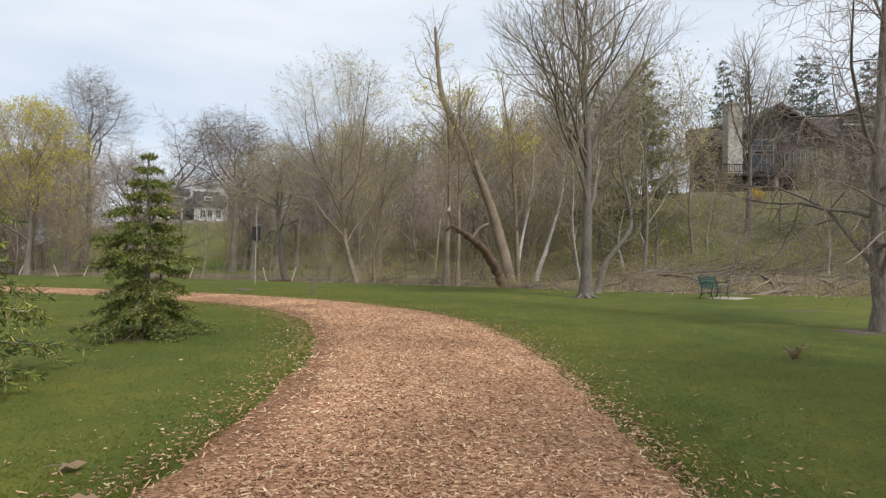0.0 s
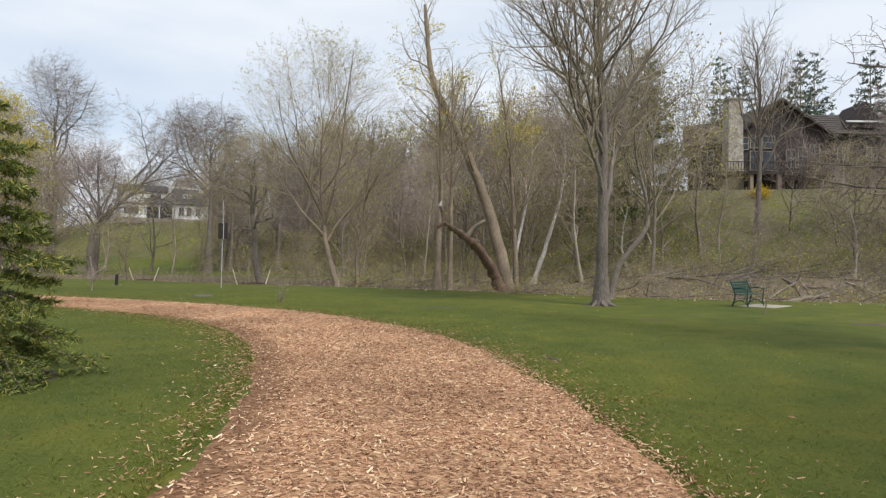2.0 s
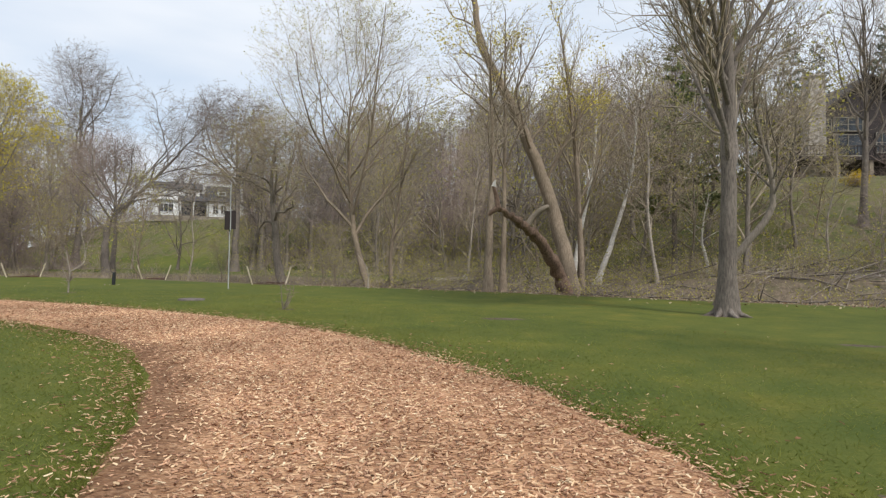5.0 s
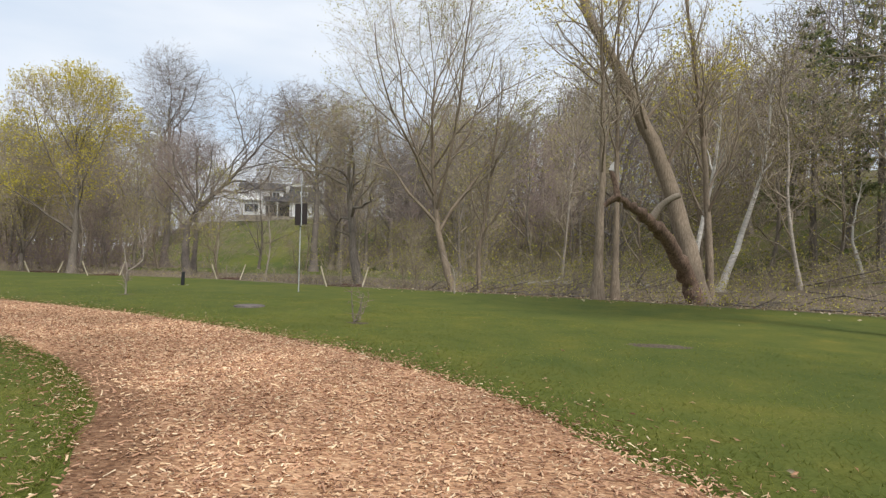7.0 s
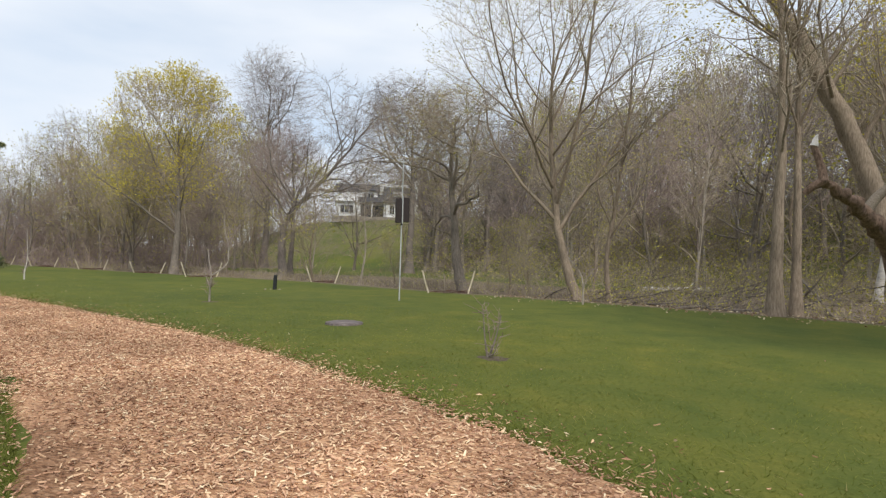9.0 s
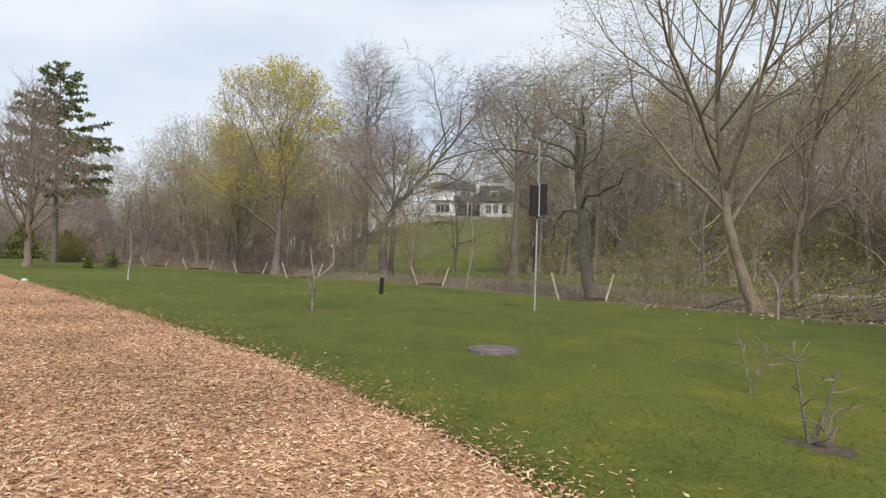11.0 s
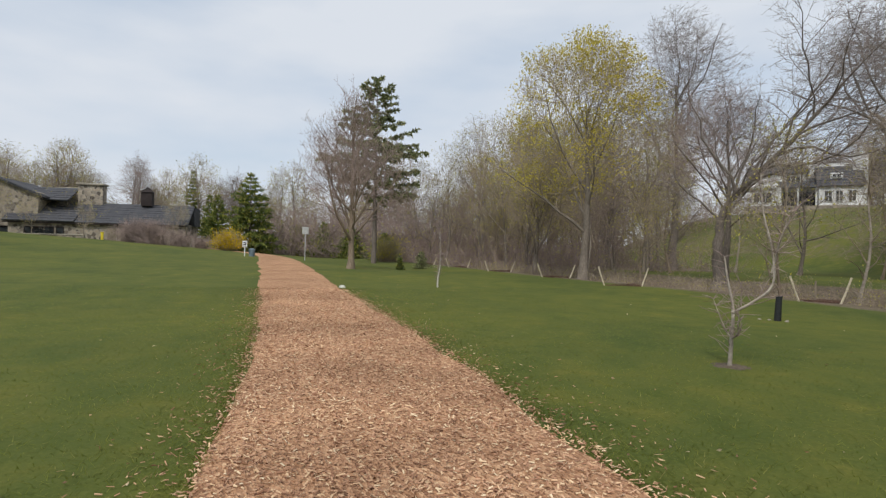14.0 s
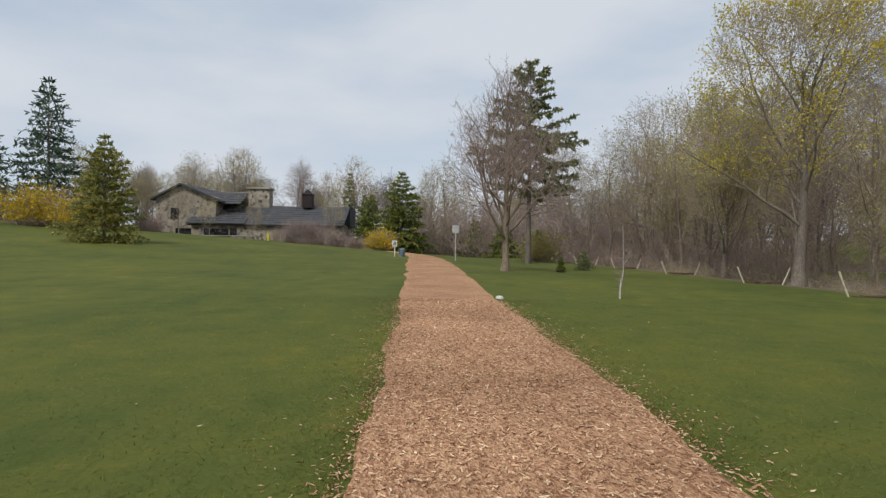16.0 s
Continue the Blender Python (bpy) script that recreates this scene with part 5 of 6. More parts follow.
def white_house():
    h = thing("white_house", pose(-73.8, 106, 9.3, 0, 0, 38.6), "white two-storey house with grey roofs above a green slope", "house")
    part("wall", boxes(((-8.4, 4.0, 1.4), (4.4, 8.0, 3.4))), M["white_paint"], h, "white painted wall")
    part("wall", boxes(((-3.4, 5.0, 1.4), (5.6, 6.0, 3.4))), M["white_paint"], h)
    part("wall", boxes(((1.9, 3.4, 1.4), (5.6, 8.0, 3.4))), M["white_paint"], h, "white painted wall with a bay")
    part("wall", boxes(((-6.5, 4.5, 4.2), (8.0, 5.0, 2.6))), M["white_paint"], h, "white upper storey")
    courses("roof", -6.4, -0.8, 0.3, 3.0, 3.0, 4.7, M["grey_roof"], h, rows=5)
    courses("roof", -1.2, 5.0, -1.0, 3.0, 3.4, 6.4, M["grey_roof"], h, rows=7)
    part("roof", prism([(-1.2, 6.3), (5.0, 6.3), (5.0, 3.1), (-1.2, 3.1)], 3.4, 7.4), M["grey_roof"], h)
    courses("roof", -10.9, -2.0, 1.6, 5.4, 4.6, 6.9, M["grey_roof"], h, rows=5)
    part("roof", prism([(-10.9, 6.8), (-2.0, 6.8), (-2.0, 5.5), (-10.9, 5.5)], 4.6, 7.3), M["grey_roof"], h)
    courses("roof", -10.9, -6.3, -0.5, 3.0, 1.9, 3.9, M["white_paint"], h, rows=3)
    part("dormer", prism([(0.6, 4.2), (0.6, 5.1), (2.2, 5.1), (2.2, 4.2)], 0.2, 2.6), M["white_paint"], h)
    window(h, 1.4, 0.15, 4.65, 1.2, 0.6, 2, 1)
    window(h, -4.2, 1.95, 4.4, 2.0, 1.1, 3, 1)
    window(h, -8.4, -0.05, 1.5, 2.6, 1.6, 3, 1)
    for x in (0.3, 1.7, 3.3):
        window(h, x, -0.65, 1.5, 1.0, 1.7, 2, 2)
    part("porch_floor", boxes(((-3.6, 0.9, -0.2), (5.4, 2.6, 0.2))), M["concrete"], h)
    # flat dark sheet on the wall stands in for the porch recess's shade
    part("porch_recess_shade", boxes(((-3.4, 1.94, 1.3), (4.6, 0.08, 2.3))), M["glass"], h)
    for x in (-6.0, -3.6, -1.2):
        part("column", boxes(((x, -0.3, 1.4), (0.22, 0.22, 3.0))), M["white_paint"], h)
    ch = part("chimney", boxes(((4.6, 3.0, 4.0), (1.9, 1.2, 8.2))), M["white_paint"], h, "broad white chimney")
    part("chimney_cap", boxes(((4.6, 3.0, 8.2), (2.1, 1.4, 0.2))), M["white_paint"], ch)
    part("wall", boxes(((0.2, 6.6, 5.4), (6.5, 3.0, 3.6))), M["white_paint"], h)
    g = thing("white_garage", pose(-73.8, 106, 9.3, 0, 0, 38.6), "white outbuilding beside the house on the slope", "garage")
    part("wall", prism([(7.2, -0.6), (7.2, 2.6), (9.4, 4.2), (11.6, 2.6), (11.6, -0.6)], 2.0, 8.0), M["white_paint"], g)
    for x0, z0, x1, z1 in ((6.9, 2.5, 9.4, 4.4), (9.4, 4.4, 11.9, 2.5)):
        part("roof", prism([(x0, z0), (x1, z1), (x1, z1 - 0.18), (x0, z0 - 0.18)], 1.7, 8.2), M["grey_roof"], g)
    part("garage_door", boxes(((9.4, 1.95, 0.7), (2.6, 0.08, 2.1))), M["glass"], g)
    t = thing("terrace_wall", pose(-73.8, 106, 8.6, 0, 0, 38.6), "low grey stone terrace wall below the white house", "wall")
    part("wall", boxes(((-2.5, -2.2, 0.1), (17, 0.5, 1.1))), M["stone"], t)


white_house()


# ---- things on the lawn ----
def bench(x, y, turn):
    b = thing("park_bench", pose(x, y, at(x, y, 0.0) + 0.02, 0, 0, turn), "green metal slatted park bench on a concrete slab", "bench")
    part("seat", boxes(*[((0, -0.18 + 0.085 * k, 0.44 + 0.004 * k * (k - 4)), (1.5, 0.07, 0.022)) for k in range(5)], bev=0.006), M["green_metal"], b)
    part("backrest", boxes(*[((0, 0.22 + 0.028 * k, 0.50 + 0.085 * k), (1.5, 0.02, 0.07)) for k in range(5)], bev=0.006), M["green_metal"], b)
    for sx in (-0.7, 0.7):
        fr = pipe([(np.array([(sx, -0.24, 0), (sx, -0.20, 0.2), (sx, -0.22, 0.42), (sx, -0.24, 0.62), (sx, 0.0, 0.66), (sx, 0.24, 0.62)]), np.full(6, 0.022))], 6, "armrest", M["green_metal"], b)
        pipe([(np.array([(sx, 0.30, 0), (sx, 0.20, 0.25), (sx, 0.20, 0.45), (sx, 0.28, 0.70), (sx, 0.36, 0.90)]), np.full(5, 0.024))], 6, "leg", M["green_metal"], b)
        pipe([(np.array([(sx, -0.21, 0.08), (sx, -0.05, 0.22), (sx, 0.10, 0.22), (sx, 0.27, 0.08)]), np.full(4, 0.016))], 6, "brace", M["green_metal"], b)
    pipe([(np.array([(-0.7, 0.0, 0.23), (0, 0.0, 0.27), (0.7, 0.0, 0.23)]), np.full(3, 0.014))], 6, "stretcher", M["green_metal"], b)


bench(5.95, 25.7, 52)
sl = thing("concrete_slab", pose(6.6, 26.1, at(6.6, 26.1, 0), 0, 0, 52), "pale concrete slab under a bench", "slab")
part("slab_body", boxes(((0, 0, -0.03), (1.9, 1.2, 0.1)), bev=0.01), M["concrete"], sl)


def whip(name, x, y, seed, lines, label, mat_name="bark", category="sapling", twigs=30):
    """A small bare sapling or a stick, from a few bent stems; side twigs are added."""
    g = np.random.default_rng(seed)
    s = thing(name, pose(x, y, at(x, y, 0.03)), label, category)
    tw = []
    for q, (pts, r) in enumerate(lines):
        p = spline(pts, 4)
        pipe([(p, np.linspace(r, r * 0.35, len(p)))], 6, "stem", M[mat_name], s)
        for _ in range(twigs):
            k = int(g.integers(2, len(p)))
            e = p[min(k, len(p) - 1)]
            d = unit(np.array((g.normal(), g.normal(), abs(g.normal()) * 0.8)))
            l2 = 0.12 + 0.35 * g.random() * p[-1][2] * 0.5
            tw.append((np.array((e, e + d * l2 * 0.5, e + d * l2 + g.normal(0, 0.04, 3))), np.array((0.007, 0.005, 0.003))))
    v, f = tubes(tw, 3)
    part("crown", mesh_of("crown", v, f, M["twig_red"], True), M["twig_red"], s)
    return s


whip("lawn_sapling", -20.3, 24.9, 1, [([(0, 0, 0), (0.02, 0, 0.35), (0.02, 0.02, 0.8), (-0.05, 0, 1.15), (-0.12, 0, 1.5)], 0.030),
                                     ([(0.02, 0, 0.75), (0.22, 0.12, 0.9), (0.42, 0.25, 1.15), (0.40, 0.25, 1.6), (0.30, 0.2, 2.1), (0.25, 0.2, 2.6)], 0.022),
                                     ([(0.40, 0.25, 1.3), (0.5, 0.3, 1.8), (0.62, 0.35, 2.1)], 0.015), ([(0.02, 0, 0.4), (-0.2, 0.1, 0.55), (-0.38, 0.1, 0.9)], 0.012), ([(0.02, 0, 0.4), (0.2, -0.1, 0.5), (0.3, -0.2, 0.85)], 0.012)],
     "small bare pale-barked sapling on the lawn", "bark_tan")
whip("birch_sapling", -34.7, 26.5, 2, [([(0, 0, 0), (0.02, 0, 0.4), (0.05, 0.05, 0.75)], 0.04), ([(0.03, 0, 0.3), (0.08, 0.05, 0.8), (0.05, 0.05, 1.6), (0.0, 0.05, 2.2)], 0.014), ([(0.05, 0.05, 1.0), (0.25, 0.2, 1.3), (0.4, 0.3, 1.25)], 0.008)],
     "thin white-barked birch sapling on the lawn", "bark_pale")
whip("bare_shrub", -9.9, 21.4, 3, [([(0, 0, 0), (-0.05, 0, 0.3), (-0.12, 0.05, 0.72)], 0.016), ([(0, 0, 0), (0.08, 0.03, 0.25), (0.16, 0.05, 0.6)], 0.02), ([(0.02, 0, 0.05), (0.12, -0.05, 0.12), (0.18, -0.05, 0.32)], 0.012)],
     "bare grey sapling stems in the grass", "bark", twigs=9)
whip("bare_shrub", -10.6, 22.9, 4, [([(0, 0, 0), (-0.04, 0, 0.2), (-0.1, 0.05, 0.5)], 0.012), ([(0, 0, 0), (0.06, 0.03, 0.2), (0.14, 0.05, 0.45)], 0.012)], "small bare shrub in the grass", "bark_warm", twigs=9)
_c = np.random.default_rng(501)
whip("bare_shrub", 3.2, 9.2, 5, [([(_x * 0.4, _y * 0.4, 0), (_x, _y, _h * 0.55), (_x * 2.0, _y * 2.0, _h)], 0.011) for _x, _y, _h in zip(_c.normal(0, 0.07, 14), _c.normal(0, 0.07, 14), _c.uniform(0.12, 0.26, 14))],
     "small rust-brown clump of cut stems in the grass", "rust_stem", twigs=1)
whip("slanting_stake", 5.2, 21.9, 6, [([(0, 0, 0), (0.06, 0, 0.35), (0.14, 0, 0.85)], 0.022)], "thin slanting bare stake in the lawn", "bark_warm", "stake", twigs=2)
whip("creek_snag", -12.0, 32.2, 7, [([(0, 0, 0), (0.0, 0, 0.6), (-0.1, 0, 1.0), (-0.5, 0, 1.5)], 0.03), ([(0, 0, 0.5), (0.15, 0, 0.9), (0.4, 0, 1.2)], 0.02)], "bent pale sapling beside the creek", "bark_tan")


def box_on_pole(x, y):
    p = thing("bird_box_pole", pose(x, y, at(x, y, 0.05)), "dark wooden nest box high on a thin galvanised pole", "nest box")
    pipe([(np.array([(0, 0, 0), (0.01, 0, 2.0), (0.03, 0, 4.35)]), np.array((0.022, 0.022, 0.018)))], 8, "pole", M["galvanised"], p)
    b = part("box", boxes(((-0.10, -0.06, 2.84), (0.19, 0.12, 0.76)), ((0.13, -0.06, 2.87), (0.20, 0.12, 0.76)), ((0.02, 0.02, 2.85), (0.40, 0.06, 0.72)), bev=0.01), M["dark_box"], p, "dark brown wooden box")
    part("bracket", boxes(((0.02, -0.135, 2.85), (0.03, 0.02, 0.86)), bev=0.004), M["galvanised"], b)
    part("clamp", boxes(((0.015, 0, 2.42), (0.07, 0.07, 0.05)), bev=0.006), M["sign_black"], p)
    return p


box_on_pole(-16.85, 29.15).rotation_euler = (0, 0, radians(45))

st = thing("black_post", pose(-24.1, 30.8, at(-24.1, 30.8)), "short black plastic standpipe with pale stones at its foot", "post")
pipe([(np.array([(0, 0, 0), (0.01, 0, 0.3), (0.03, 0, 0.6)]), np.array((0.08, 0.075, 0.07)))], 10, "pipe", M["rubber"], st)
part("cap", boxes(((0.03, 0, 0.6), (0.12, 0.12, 0.03)), bev=0.01), M["rubber"], st)
for q in range(4):
    part("stone", boxes(((math.cos(q) * 0.28 - 0.05, math.sin(q * 1.7) * 0.2, 0.035), (0.08, 0.05, 0.035)), bev=0.012), M["concrete"], st)

cv = thing("manhole_cover", pose(-13.85, 23.08, at(-13.85, 23.08, 0), 0, 0, 20), "flat rust-grey iron drain cover in the grass", "drain cover")
bm = bmesh.new()
bmesh.ops.create_cone(bm, segments=28, radius1=0.37, radius2=0.36, depth=0.05, cap_ends=True)
bmesh.ops.translate(bm, vec=(0, 0, 0.012), verts=bm.verts)
part("rim", bm, M["iron"], cv)
bm = bmesh.new()
bmesh.ops.create_cone(bm, segments=28, radius1=0.31, radius2=0.305, depth=0.05, cap_ends=True)
bmesh.ops.translate(bm, vec=(0, 0, 0.022), verts=bm.verts)
part("lid", bm, M["iron"], cv)


def guard(x, y, turn, w, h=0.75, mid=True, label="pair of slanting pale stakes holding a low brown brushwood barrier"):
    g = thing("bank_guard", pose(x, y, at(x, y, 0.05), 0, 0, turn), label, "barrier", "guards along the creek")
    for s in (-1, 1):
        pipe([(np.array([(s * w / 2, 0, 0), (s * (w / 2 + 0.16), 0, h * 0.5), (s * (w / 2 + 0.30), 0, h)]), np.full(3, 0.035))], 6, "stake", M["stake"], g)
    if mid:
        pipe([(np.array([(-0.1 * w, 0.05, 0), (-0.1 * w, 0.05, h * 0.85)]), np.full(2, 0.03))], 6, "post", M["wood"], g)
    r = np.random.default_rng(int(abs(x * 31)))
    for _ in range(22):
        z, a = r.uniform(0.03, 0.15), r.uniform(-w / 2, w / 2 - 0.2)
        p = np.array([(a, r.normal(0, 0.05), z), (a + 0.3, r.normal(0, 0.05), z + r.normal(0, 0.02)), (a + 0.55, r.normal(0, 0.05), z)]).clip((-w / 2, -1, 0.0), (w / 2, 1, 1))
        pipe([(p, np.array((0.012, 0.012, 0.006)))], 4, "stick", M["brush_mesh"], g)


guard(-18.1, 34.3, 55, 1.7, 0.95)
guard(-27.6, 37.4, 50, 1.2, 0.9)
guard(-35.6, 35.9, 60, 1.6, 0.9, False)
guard(-42.6, 37.0, 60, 1.5, 0.8, False)
guard(-50.5, 37.6, 60, 1.5, 0.8, False)
guard(-58.5, 38.0, 60, 1.5, 0.8, False)
guard(-66.0, 38.0, 60, 1.5, 0.8, False)


def broken_trunk():
    t = thing("broken_trunk", pose(-3.7, 33.4, at(-3.7, 33.4, 0.1)), "broken leaning trunk with peeled bark and snapped limbs beside the creek", "dead tree")
    g = np.random.default_rng(9)
    main = spline([(0.15, 0, 0), (-0.15, -0.3, 0.9), (-0.7, -1.5, 2.1), (-1.25, -2.6, 2.75), (-1.75, -3.5, 3.15), (-2.15, -4.05, 3.45)], 6)
    main[1:] += g.normal(0, 0.045, (len(main) - 1, 3))
    rad = np.linspace(0.31, 0.085, len(main)) * (1 + g.normal(0, 0.10, len(main)))
    pipe([(main, rad)], 10, "trunk", M["bark_rust"], t, "brown trunk with flaking bark")
    pipe([(spline([(-2.15, -4.05, 3.4), (-2.2, -4.0, 3.75), (-2.32, -4.0, 4.15), (-2.38, -4.0, 4.3)], 3), np.linspace(0.10, 0.05, 10))], 7, "limb", M["bark_rust"], t)
    pipe([(spline([(-2.33, -4.0, 4.2), (-2.3, -4.0, 4.35), (-2.26, -4.0, 4.45)], 3), np.linspace(0.10, 0.015, 7))], 6, "splinter", M["bark_pale"], t, "pale snapped end")
    pipe([(spline([(-2.1, -4.0, 3.45), (-2.35, -4.05, 3.3), (-2.5, -4.05, 3.15)], 3), np.linspace(0.11, 0.07, 7))], 7, "limb", M["bark_rust"], t)
    pipe([(spline([(-1.3, -2.6, 2.8), (-1.05, -2.5, 3.2), (-0.7, -2.45, 3.5), (-0.45, -2.4, 3.6)], 3), np.linspace(0.12, 0.09, 10))], 8, "limb", M["wood"], t, "bare barkless stub")


broken_trunk()


def fallen_log(x, y, turn, ln, r, label, m="wood", z=0.05):
    g = np.random.default_rng(int(abs(x * 17 + y)))
    t = thing("fallen_log", pose(x, y, at(x, y, 0) + r * 0.6, 0, 0, turn), label, "log")
    p = np.array([(s * ln, g.normal(0, 0.06), z * s * 3 + g.normal(0, 0.03)) for s in np.linspace(-0.5, 0.5, 7)])
    pipe([(p, np.linspace(r, r * 0.6, 7))], 7, "trunk", M[m], t)
    for q in range(2):
        o = p[2 + 2 * q]
        pipe([(np.array((o, o + np.array((0.3, g.normal(0, 0.2), 0.35)))), np.array((r * 0.4, r * 0.15)))], 5, "limb", M[m], t)


def deadfall(name, label, n, x0, x1, d0, d1, seed, bark):
    """Broken branches lying across one another on the bank."""
    g = np.random.default_rng(seed)
    rows = []
    for _ in range(n):
        x = g.uniform(x0, x1)
        y = float(bank(x)) + d0 + (d1 - d0) * g.random() ** 1.2
        a, ln = g.normal(0, 0.7), g.uniform(0.8, 3.6)
        r = 0.012 + 0.016 * ln * g.random()
        rise = max(0.0, g.normal(0.05, 0.16))
        k = np.linspace(-0.5, 0.5, 5)
        px, py = x + np.cos(a) * ln * k + g.normal(0, 0.05, 5), y + np.sin(a) * ln * k + g.normal(0, 0.05, 5)
        pz = height(px, py) + r * 0.7 + 0.02 + (k + 0.5) * ln * rise
        p = np.stack([px, py, pz], 1)
        rows.append((p, np.linspace(r, r * 0.4, 5)))
        for q in range(3):
            o = p[int(g.integers(1, 5))]
            e = unit(np.array((math.cos(a), math.sin(a), 0.0)) + g.normal(0, 0.6, 3) + np.array((0, 0, 0.45)))
            rows.append((np.array((o, o + e * ln * 0.14, o + e * ln * 0.27 + g.normal(0, 0.04, 3))), np.array((r * 0.5, r * 0.35, r * 0.2))))
    v, f = tubes(rows, 5)
    return tagged(new(name, mesh_of(name, v, f, M[bark], True)), label, "dead branches", kind="stuff")


deadfall("dead_branches", "grey broken branches strewn on the creek bank", 90, 5, 30, 2.0, 14, 401, "bark_tan")
deadfall("dead_branches", "dark fallen branches and sticks under the brush", 420, -14, 30, 0.6, 15, 402, "bark_dark")

fallen_log(9.6, 30.4, 20, 2.2, 0.13, "pale barkless log lying in the brush", "wood", 0.12)
fallen_log(14.2, 32.0, -8, 3.4, 0.14, "grey log lying in the brush", "bark", 0.1)
fallen_log(6.2, 33.5, 35, 2.0, 0.10, "dark log lying in the brush", "bark_dark", 0.1)
fallen_log(-11.5, 46.0, 5, 3.2, 0.16, "pale sunlit log beyond the creek", "bark_pale")
fallen_log(-6.0, 48.0, -10, 3.0, 0.10, "pale fallen branch beyond the creek", "bark_pale")
fallen_log(-0.8, 34.6, 30, 2.4, 0.08, "grey fallen branch in the leaf litter", "bark")
fallen_log(3.2, 33.2, -30, 2.2, 0.09, "grey fallen branch in the leaf litter", "bark_warm")

rk = thing("pale_rock", pose(*west(1.62, 16), at(*west(1.62, 16), 0.03), 0, 0, 30), "small pale rounded rock at the edge of the path", "rock")
bm = bmesh.new()
bmesh.ops.create_icosphere(bm, subdivisions=2, radius=0.12)
for v in bm.verts:
    v.co = Vector((v.co.x * 1.15, v.co.y * 0.8, v.co.z * 0.6)) * (1 + 0.12 * noise.noise(v.co * 9))
bmesh.ops.translate(bm, vec=(0, 0, 0.05), verts=bm.verts)
part("stone", bm, M["rock"], rk)


def sign_post(x, y, h, w, ph, label, plate, name, bars):
    s = thing(name, pose(x, y, at(x, y, 0.03), 0, 0, 80), label, "sign")
    part("post", boxes(((0, 0, h / 2), (0.07, 0.05, h))), M["white_paint"] if plate == "white_paint" else M["galvanised"], s)
    p = part("plate", boxes(((0, -0.04, h - ph / 2 + 0.02), (w, 0.02, ph)), bev=0.004), M[plate], s)
    for bx, bz, bw, bh in bars:
        part("mark", boxes(((bx, -0.056, h - ph / 2 + bz), (bw, 0.008, bh))), M["sign_black"], p)


sign_post(*west(-3.72, 45), 1.25, 0.36, 0.50, "small white sign with a black dog symbol beside the path", "white_paint", "dog_sign",
          [(0, 0.14, 0.24, 0.05), (-0.01, 0.0, 0.20, 0.07), (0.08, 0.05, 0.07, 0.07), (-0.09, -0.06, 0.03, 0.09), (0.06, -0.06, 0.03, 0.09), (0, -0.17, 0.22, 0.03)])
sign_post(*west(1.0, 45), 2.75, 0.52, 0.58, "grey sign plate on a tall post beside the path", "galvanised", "trail_sign", [])
bx, by = west(-3.2, 45.5)
bn = thing("litter_bin", pose(bx, by, at(bx, by)), "blue-grey round litter bin beside the path", "bin")
pipe([(np.array([(0, 0, 0), (0, 0, 0.25), (0, 0, 0.58)]), np.array((0.22, 0.24, 0.25)))], 14, "body", M["blue_plastic"], bn)
pipe([(np.array([(0, 0, 0.58), (0, 0, 0.66), (0, 0, 0.70)]), np.array((0.27, 0.24, 0.02)))], 14, "lid", M["blue_plastic"], bn)


def shrub(x, y, w, h, seed, label, twig, flower=None, n=260, dens=3.0, size=0.12, name="shrub"):
    """A rounded shrub of many thin stems, with flowers where it blooms."""
    g = np.random.default_rng(seed)
    s = thing(name, pose(x, y, 0), label, "shrub")
    s.location = (0, 0, 0)
    spots = [(x + g.normal(0, w * 0.17), y + g.normal(0, w * 0.17), 1.0) for _ in range(n)]
    me, fo = brush("crown", label, spots, h, seed, twig=twig, bud=flower, spread=0.42, buds=1.0, bud_size=size, thick=0.014)
    part("crown", me, M[twig], s)
    if flower:
        v = np.empty(len(me.vertices) * 3)
        me.vertices.foreach_get("co", v)
        v = v.reshape(-1, 3)
        hi = v[v[:, 2] > at(x, y) + h * 0.15]
        c = hi[g.integers(0, len(hi), int(n * dens * 6))] + g.normal(0, 0.10, (int(n * dens * 6), 3))
        vv, ff = cards(g, c, size)
        part("foliage", mesh_of("foliage", vv, ff, M[flower]), M[flower], s)


shrub(*west(-6.9, 64), 2.4, 2.2, 201, "bright yellow flowering forsythia", "twig", "forsythia", 260, 4, 0.16, "forsythia")
shrub(*west(-35.6, 50), 3.8, 3.4, 202, "tall yellow flowering forsythia hedge", "twig", "forsythia", 320, 4.5, 0.17, "forsythia")
shrub(*west(-31.0, 50), 3.4, 2.9, 203, "yellow flowering forsythia bush beside a pine", "twig", "forsythia", 300, 4.0, 0.17, "forsythia")
shrub(*west(-33.5, 54), 4.5, 3.6, 204, "bare brown shrub behind the forsythia", "twig_red", "bud_brown", 320, 1.0, 0.12)
shrub(*west(-15.2, 66), 3.6, 2.7, 205, "dense bare red-brown shrub beside the house", "twig_red", None, 520)
shrub(*west(-17.0, 66.5), 2.6, 2.5, 206, "dense bare red-brown shrub beside the house", "twig_red", None, 380)
shrub(*west(-11.9, 65), 1.9, 1.8, 207, "round bare red-brown shrub on the lawn", "twig_red", None, 260)
shrub(*west(-9.6, 63.5), 1.5, 1.4, 208, "round bare red-brown shrub on the lawn", "twig_red", None, 220)
shrub(*west(-34.6, 68), 3.4, 2.3, 209, "bare red-brown shrub before the gable", "twig_red", None, 380)
shrub(*west(9.5, 56), 2.6, 3.0, 210, "yellow-green budding shrub at the wood's edge", "twig", "bud", 200, 1.6, 0.14)
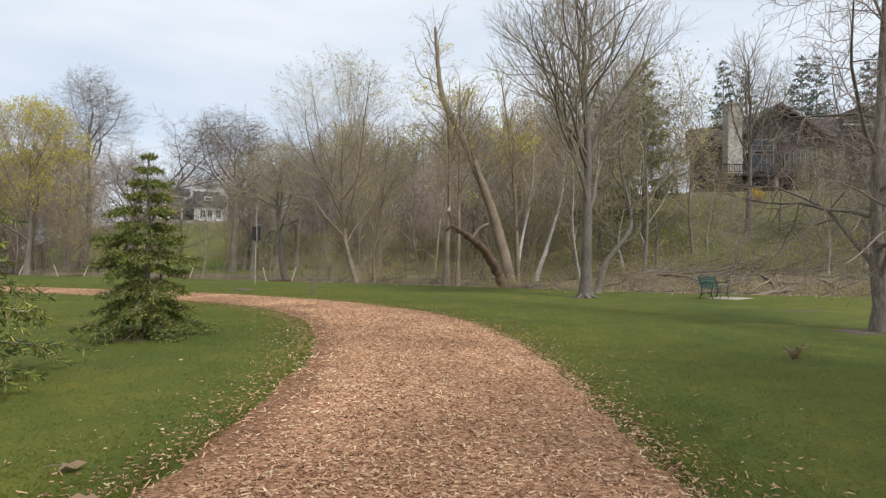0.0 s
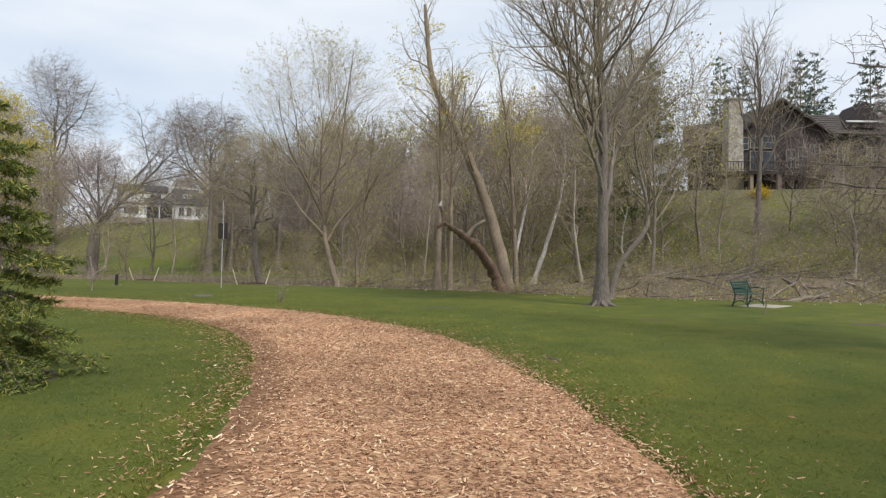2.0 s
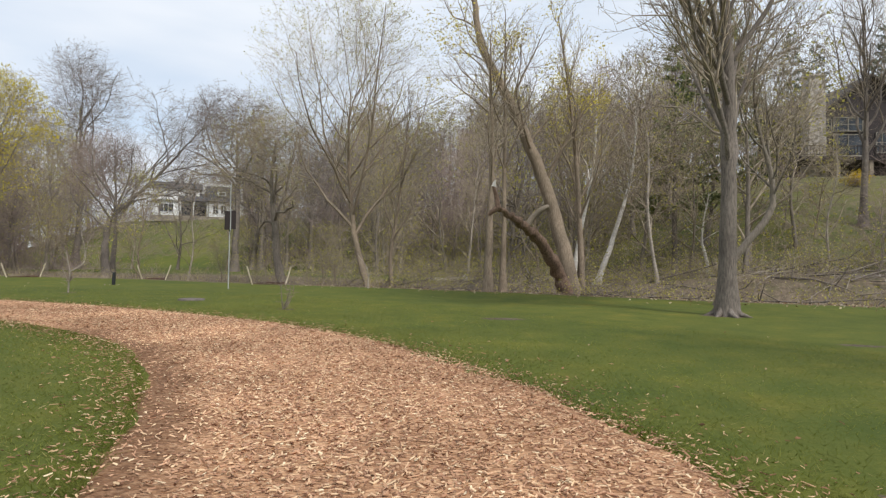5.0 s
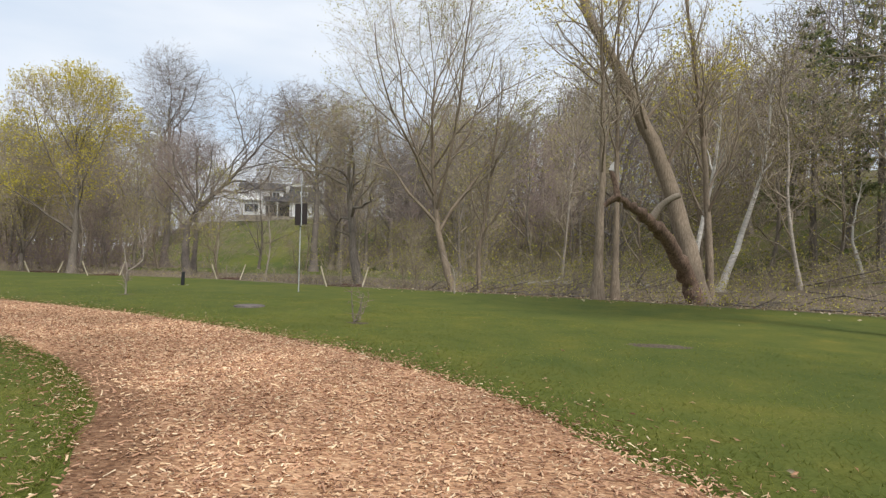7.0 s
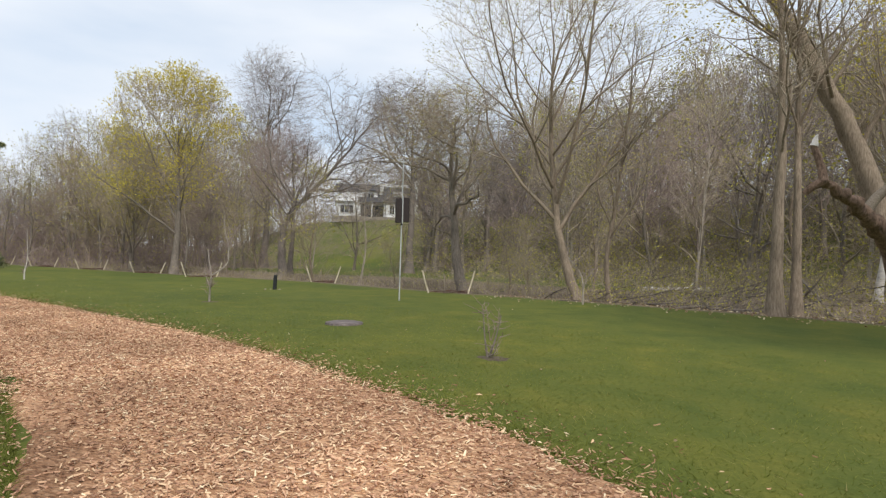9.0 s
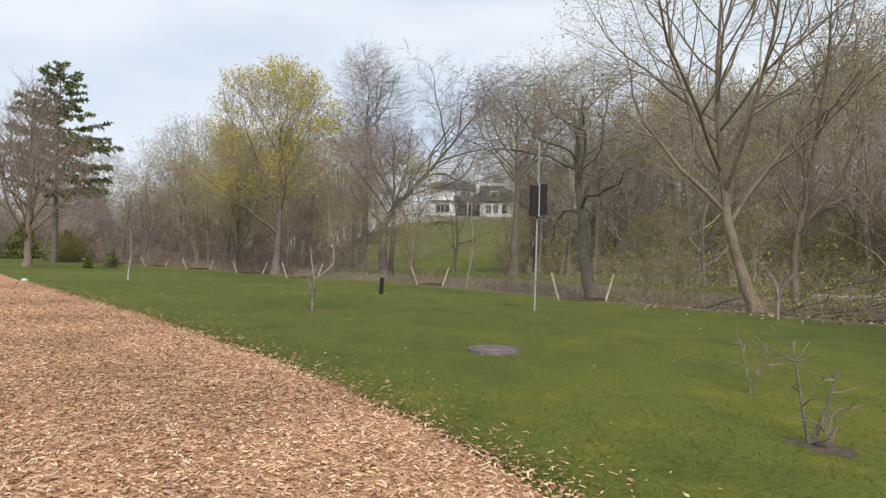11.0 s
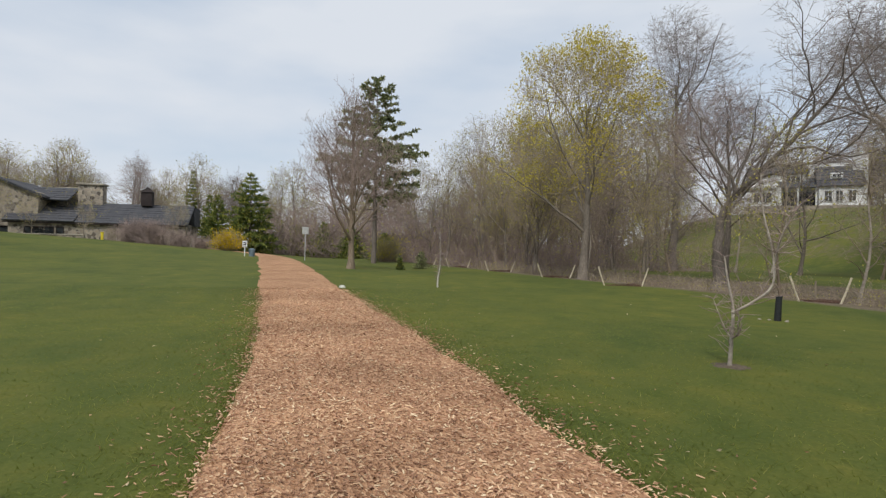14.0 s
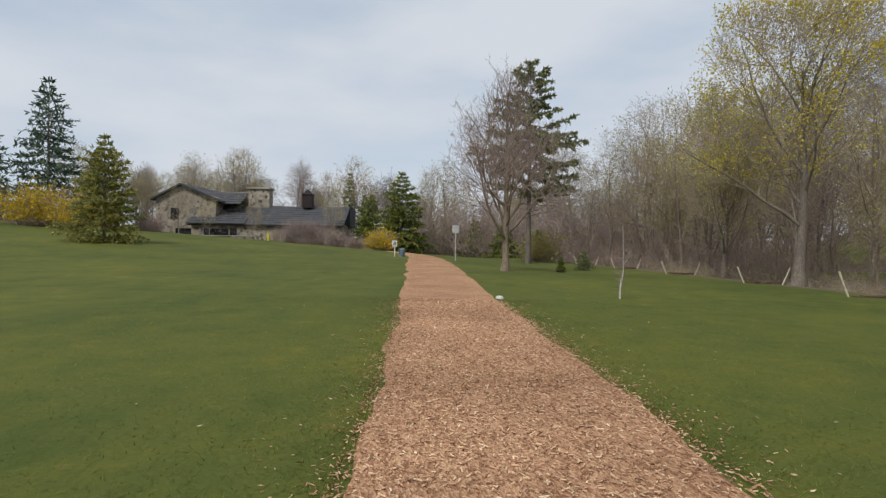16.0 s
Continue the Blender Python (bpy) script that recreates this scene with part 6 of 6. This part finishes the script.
shrub(*east(30, 50), 1.1, 1.1, 211, "yellow flowering bush below the deck", "twig", "forsythia", 90, 4, 0.14, "forsythia")
shrub(*west(-25.5, 76), 3.5, 5.2, 212, "tall olive budding shrub before the stone house", "twig", "bud_brown", 260, 1.5, 0.14)

conifer("small_evergreen", -50.6, 30.3, 301, 0.85, 0.26, "small dark upright evergreen on the lawn", whorls=9, per=7, tuft=0.12, dens=60, sub=6, trunk_r=0.03, low=0.04)
conifer("small_evergreen", -55.5, 33.6, 302, 1.3, 0.8, "low olive-green evergreen bush on the lawn", needle="needle_pine", whorls=8, per=8, tuft=0.14, dens=50, sub=6, trunk_r=0.04, low=0.1)


# ---- small litter ----
def litter():
    g = np.random.default_rng(77)
    n = 420
    k = 10 + g.random(n) * 26 * 9
    s = np.where(g.random(n) < 0.4, -1, 1)
    off = g.random(n) ** 1.6 * 9
    p, sd = path_point(k, s * 1.0)
    p = p + sd * (s * off)[:, None]
    keep = across(p[:, 0], p[:, 1]) > 0.97
    p = p[keep]
    c = np.stack([p[:, 0], p[:, 1], height(p[:, 0], p[:, 1]) + 0.03], 1)
    v, f = cards(g, c, 0.042, 0.5, 0.75)
    tagged(new("dead_leaves", mesh_of("dead_leaves", v, f, M["litter_leaf"])), "scattered dry tan leaves and chips on the grass", "dead leaves", kind="stuff")
    n = 620
    k, s = 16 + g.random(n) * 26 * 7.5, np.where(g.random(n) < 0.4, -1, 1)
    p, sd = path_point(k, s * 1.0)
    p = p + sd * (s * (0.02 + g.exponential(0.38, n)))[:, None]
    p = p[across(p[:, 0], p[:, 1]) > 0.98]
    c = np.stack([p[:, 0], p[:, 1], height(p[:, 0], p[:, 1]) + 0.026], 1)
    v, f = cards(g, c, 0.062, 0.26, 0.9)
    tagged(new("wood_splinters", mesh_of("wood_splinters", v, f, M["chip"])), "long pale wood splinters scattered in the grass beside the path", "wood splinters", kind="stuff")
    x = g.uniform(-16, 24, 5000)
    y = bank(x) + g.normal(1.6, 1.7, 5000)
    c = np.stack([x, y, height(x, y) + 0.03], 1)
    v, f = cards(g, c, 0.085, 0.6, 0.7)
    tagged(new("leaf_litter", mesh_of("leaf_litter", v, f, M["litter_leaf"])), "brown fallen leaves under the brush beside the creek", "dead leaves", kind="stuff")


litter()


def big_leaf(x, y, turn, label):
    t = thing("dead_leaf", pose(x, y, at(x, y, 0) + 0.04, 8, -6, turn), label, "leaf")
    bm = bmesh.new()
    ring = [bm.verts.new((math.cos(a) * r, math.sin(a) * r * 0.8, 0.02 * math.sin(3 * a))) for a, r in ((0, 0.10), (0.5, 0.05), (1.1, 0.09), (1.7, 0.05), (2.2, 0.09), (3.14, 0.05), (4.1, 0.09), (4.6, 0.05), (5.2, 0.09), (5.8, 0.05))]
    mid = bm.verts.new((0, 0, 0.012))
    for a, b in zip(ring, ring[1:] + ring[:1]):
        bm.faces.new((mid, a, b))
    part("blade", bm, M["litter_leaf"], t)
    pipe([(np.array([(-0.04, 0, 0.01), (-0.1, 0.01, 0.02), (-0.15, 0.0, 0.015)]), np.array((0.003, 0.003, 0.002)))], 4, "stalk", M["bark_warm"], t)


big_leaf(-3.05, 3.1, 30, "large curled brown leaf lying on the grass")
big_leaf(-2.55, 2.7, 160, "large curled brown leaf lying on the grass")


def soil(x, y, rx, ry, turn, label):
    """A patch of bare earth and mulch in the lawn, with a ragged edge."""
    g = np.random.default_rng(int(abs(x * 13 + y * 7)))
    n = 26
    bm = bmesh.new()
    a0 = radians(turn)
    mid = bm.verts.new((x, y, float(height(x, y)) + 0.012))
    ring = []
    for k in range(n):
        a = 2 * math.pi * k / n
        r = 1 + g.normal(0, 0.13)
        u, w = rx * r * math.cos(a), ry * r * math.sin(a)
        px, py = x + u * math.cos(a0) - w * math.sin(a0), y + u * math.sin(a0) + w * math.cos(a0)
        ring.append(bm.verts.new((px, py, float(height(px, py)) - 0.004)))
    for p, q in zip(ring, ring[1:] + ring[:1]):
        bm.faces.new((mid, p, q))
    me = bpy.data.meshes.new("soil_patch")
    bm.to_mesh(me)
    bm.free()
    me.materials.append(M["soil"])
    tagged(new("soil_patch", me), label, "soil", kind="structure")


for row in ((-4.4, 21.2, 0.62, 0.30, 10), (0.75, 24.3, 0.75, 0.6, 0), (6.2, 13.5, 1.1, 0.8, 20), (-0.9, 11.9, 0.3, 0.1, 120), (-7.25, 8.9, 0.95, 0.9, 0), (7.0, 19.6, 0.9, 0.4, 10), (-20.3, 24.9, 0.35, 0.3, 0), (1.6, 19.0, 0.45, 0.2, 0), (-9.8, 21.4, 0.3, 0.24, 0)):
    soil(*row, "patch of bare brown earth in the lawn")
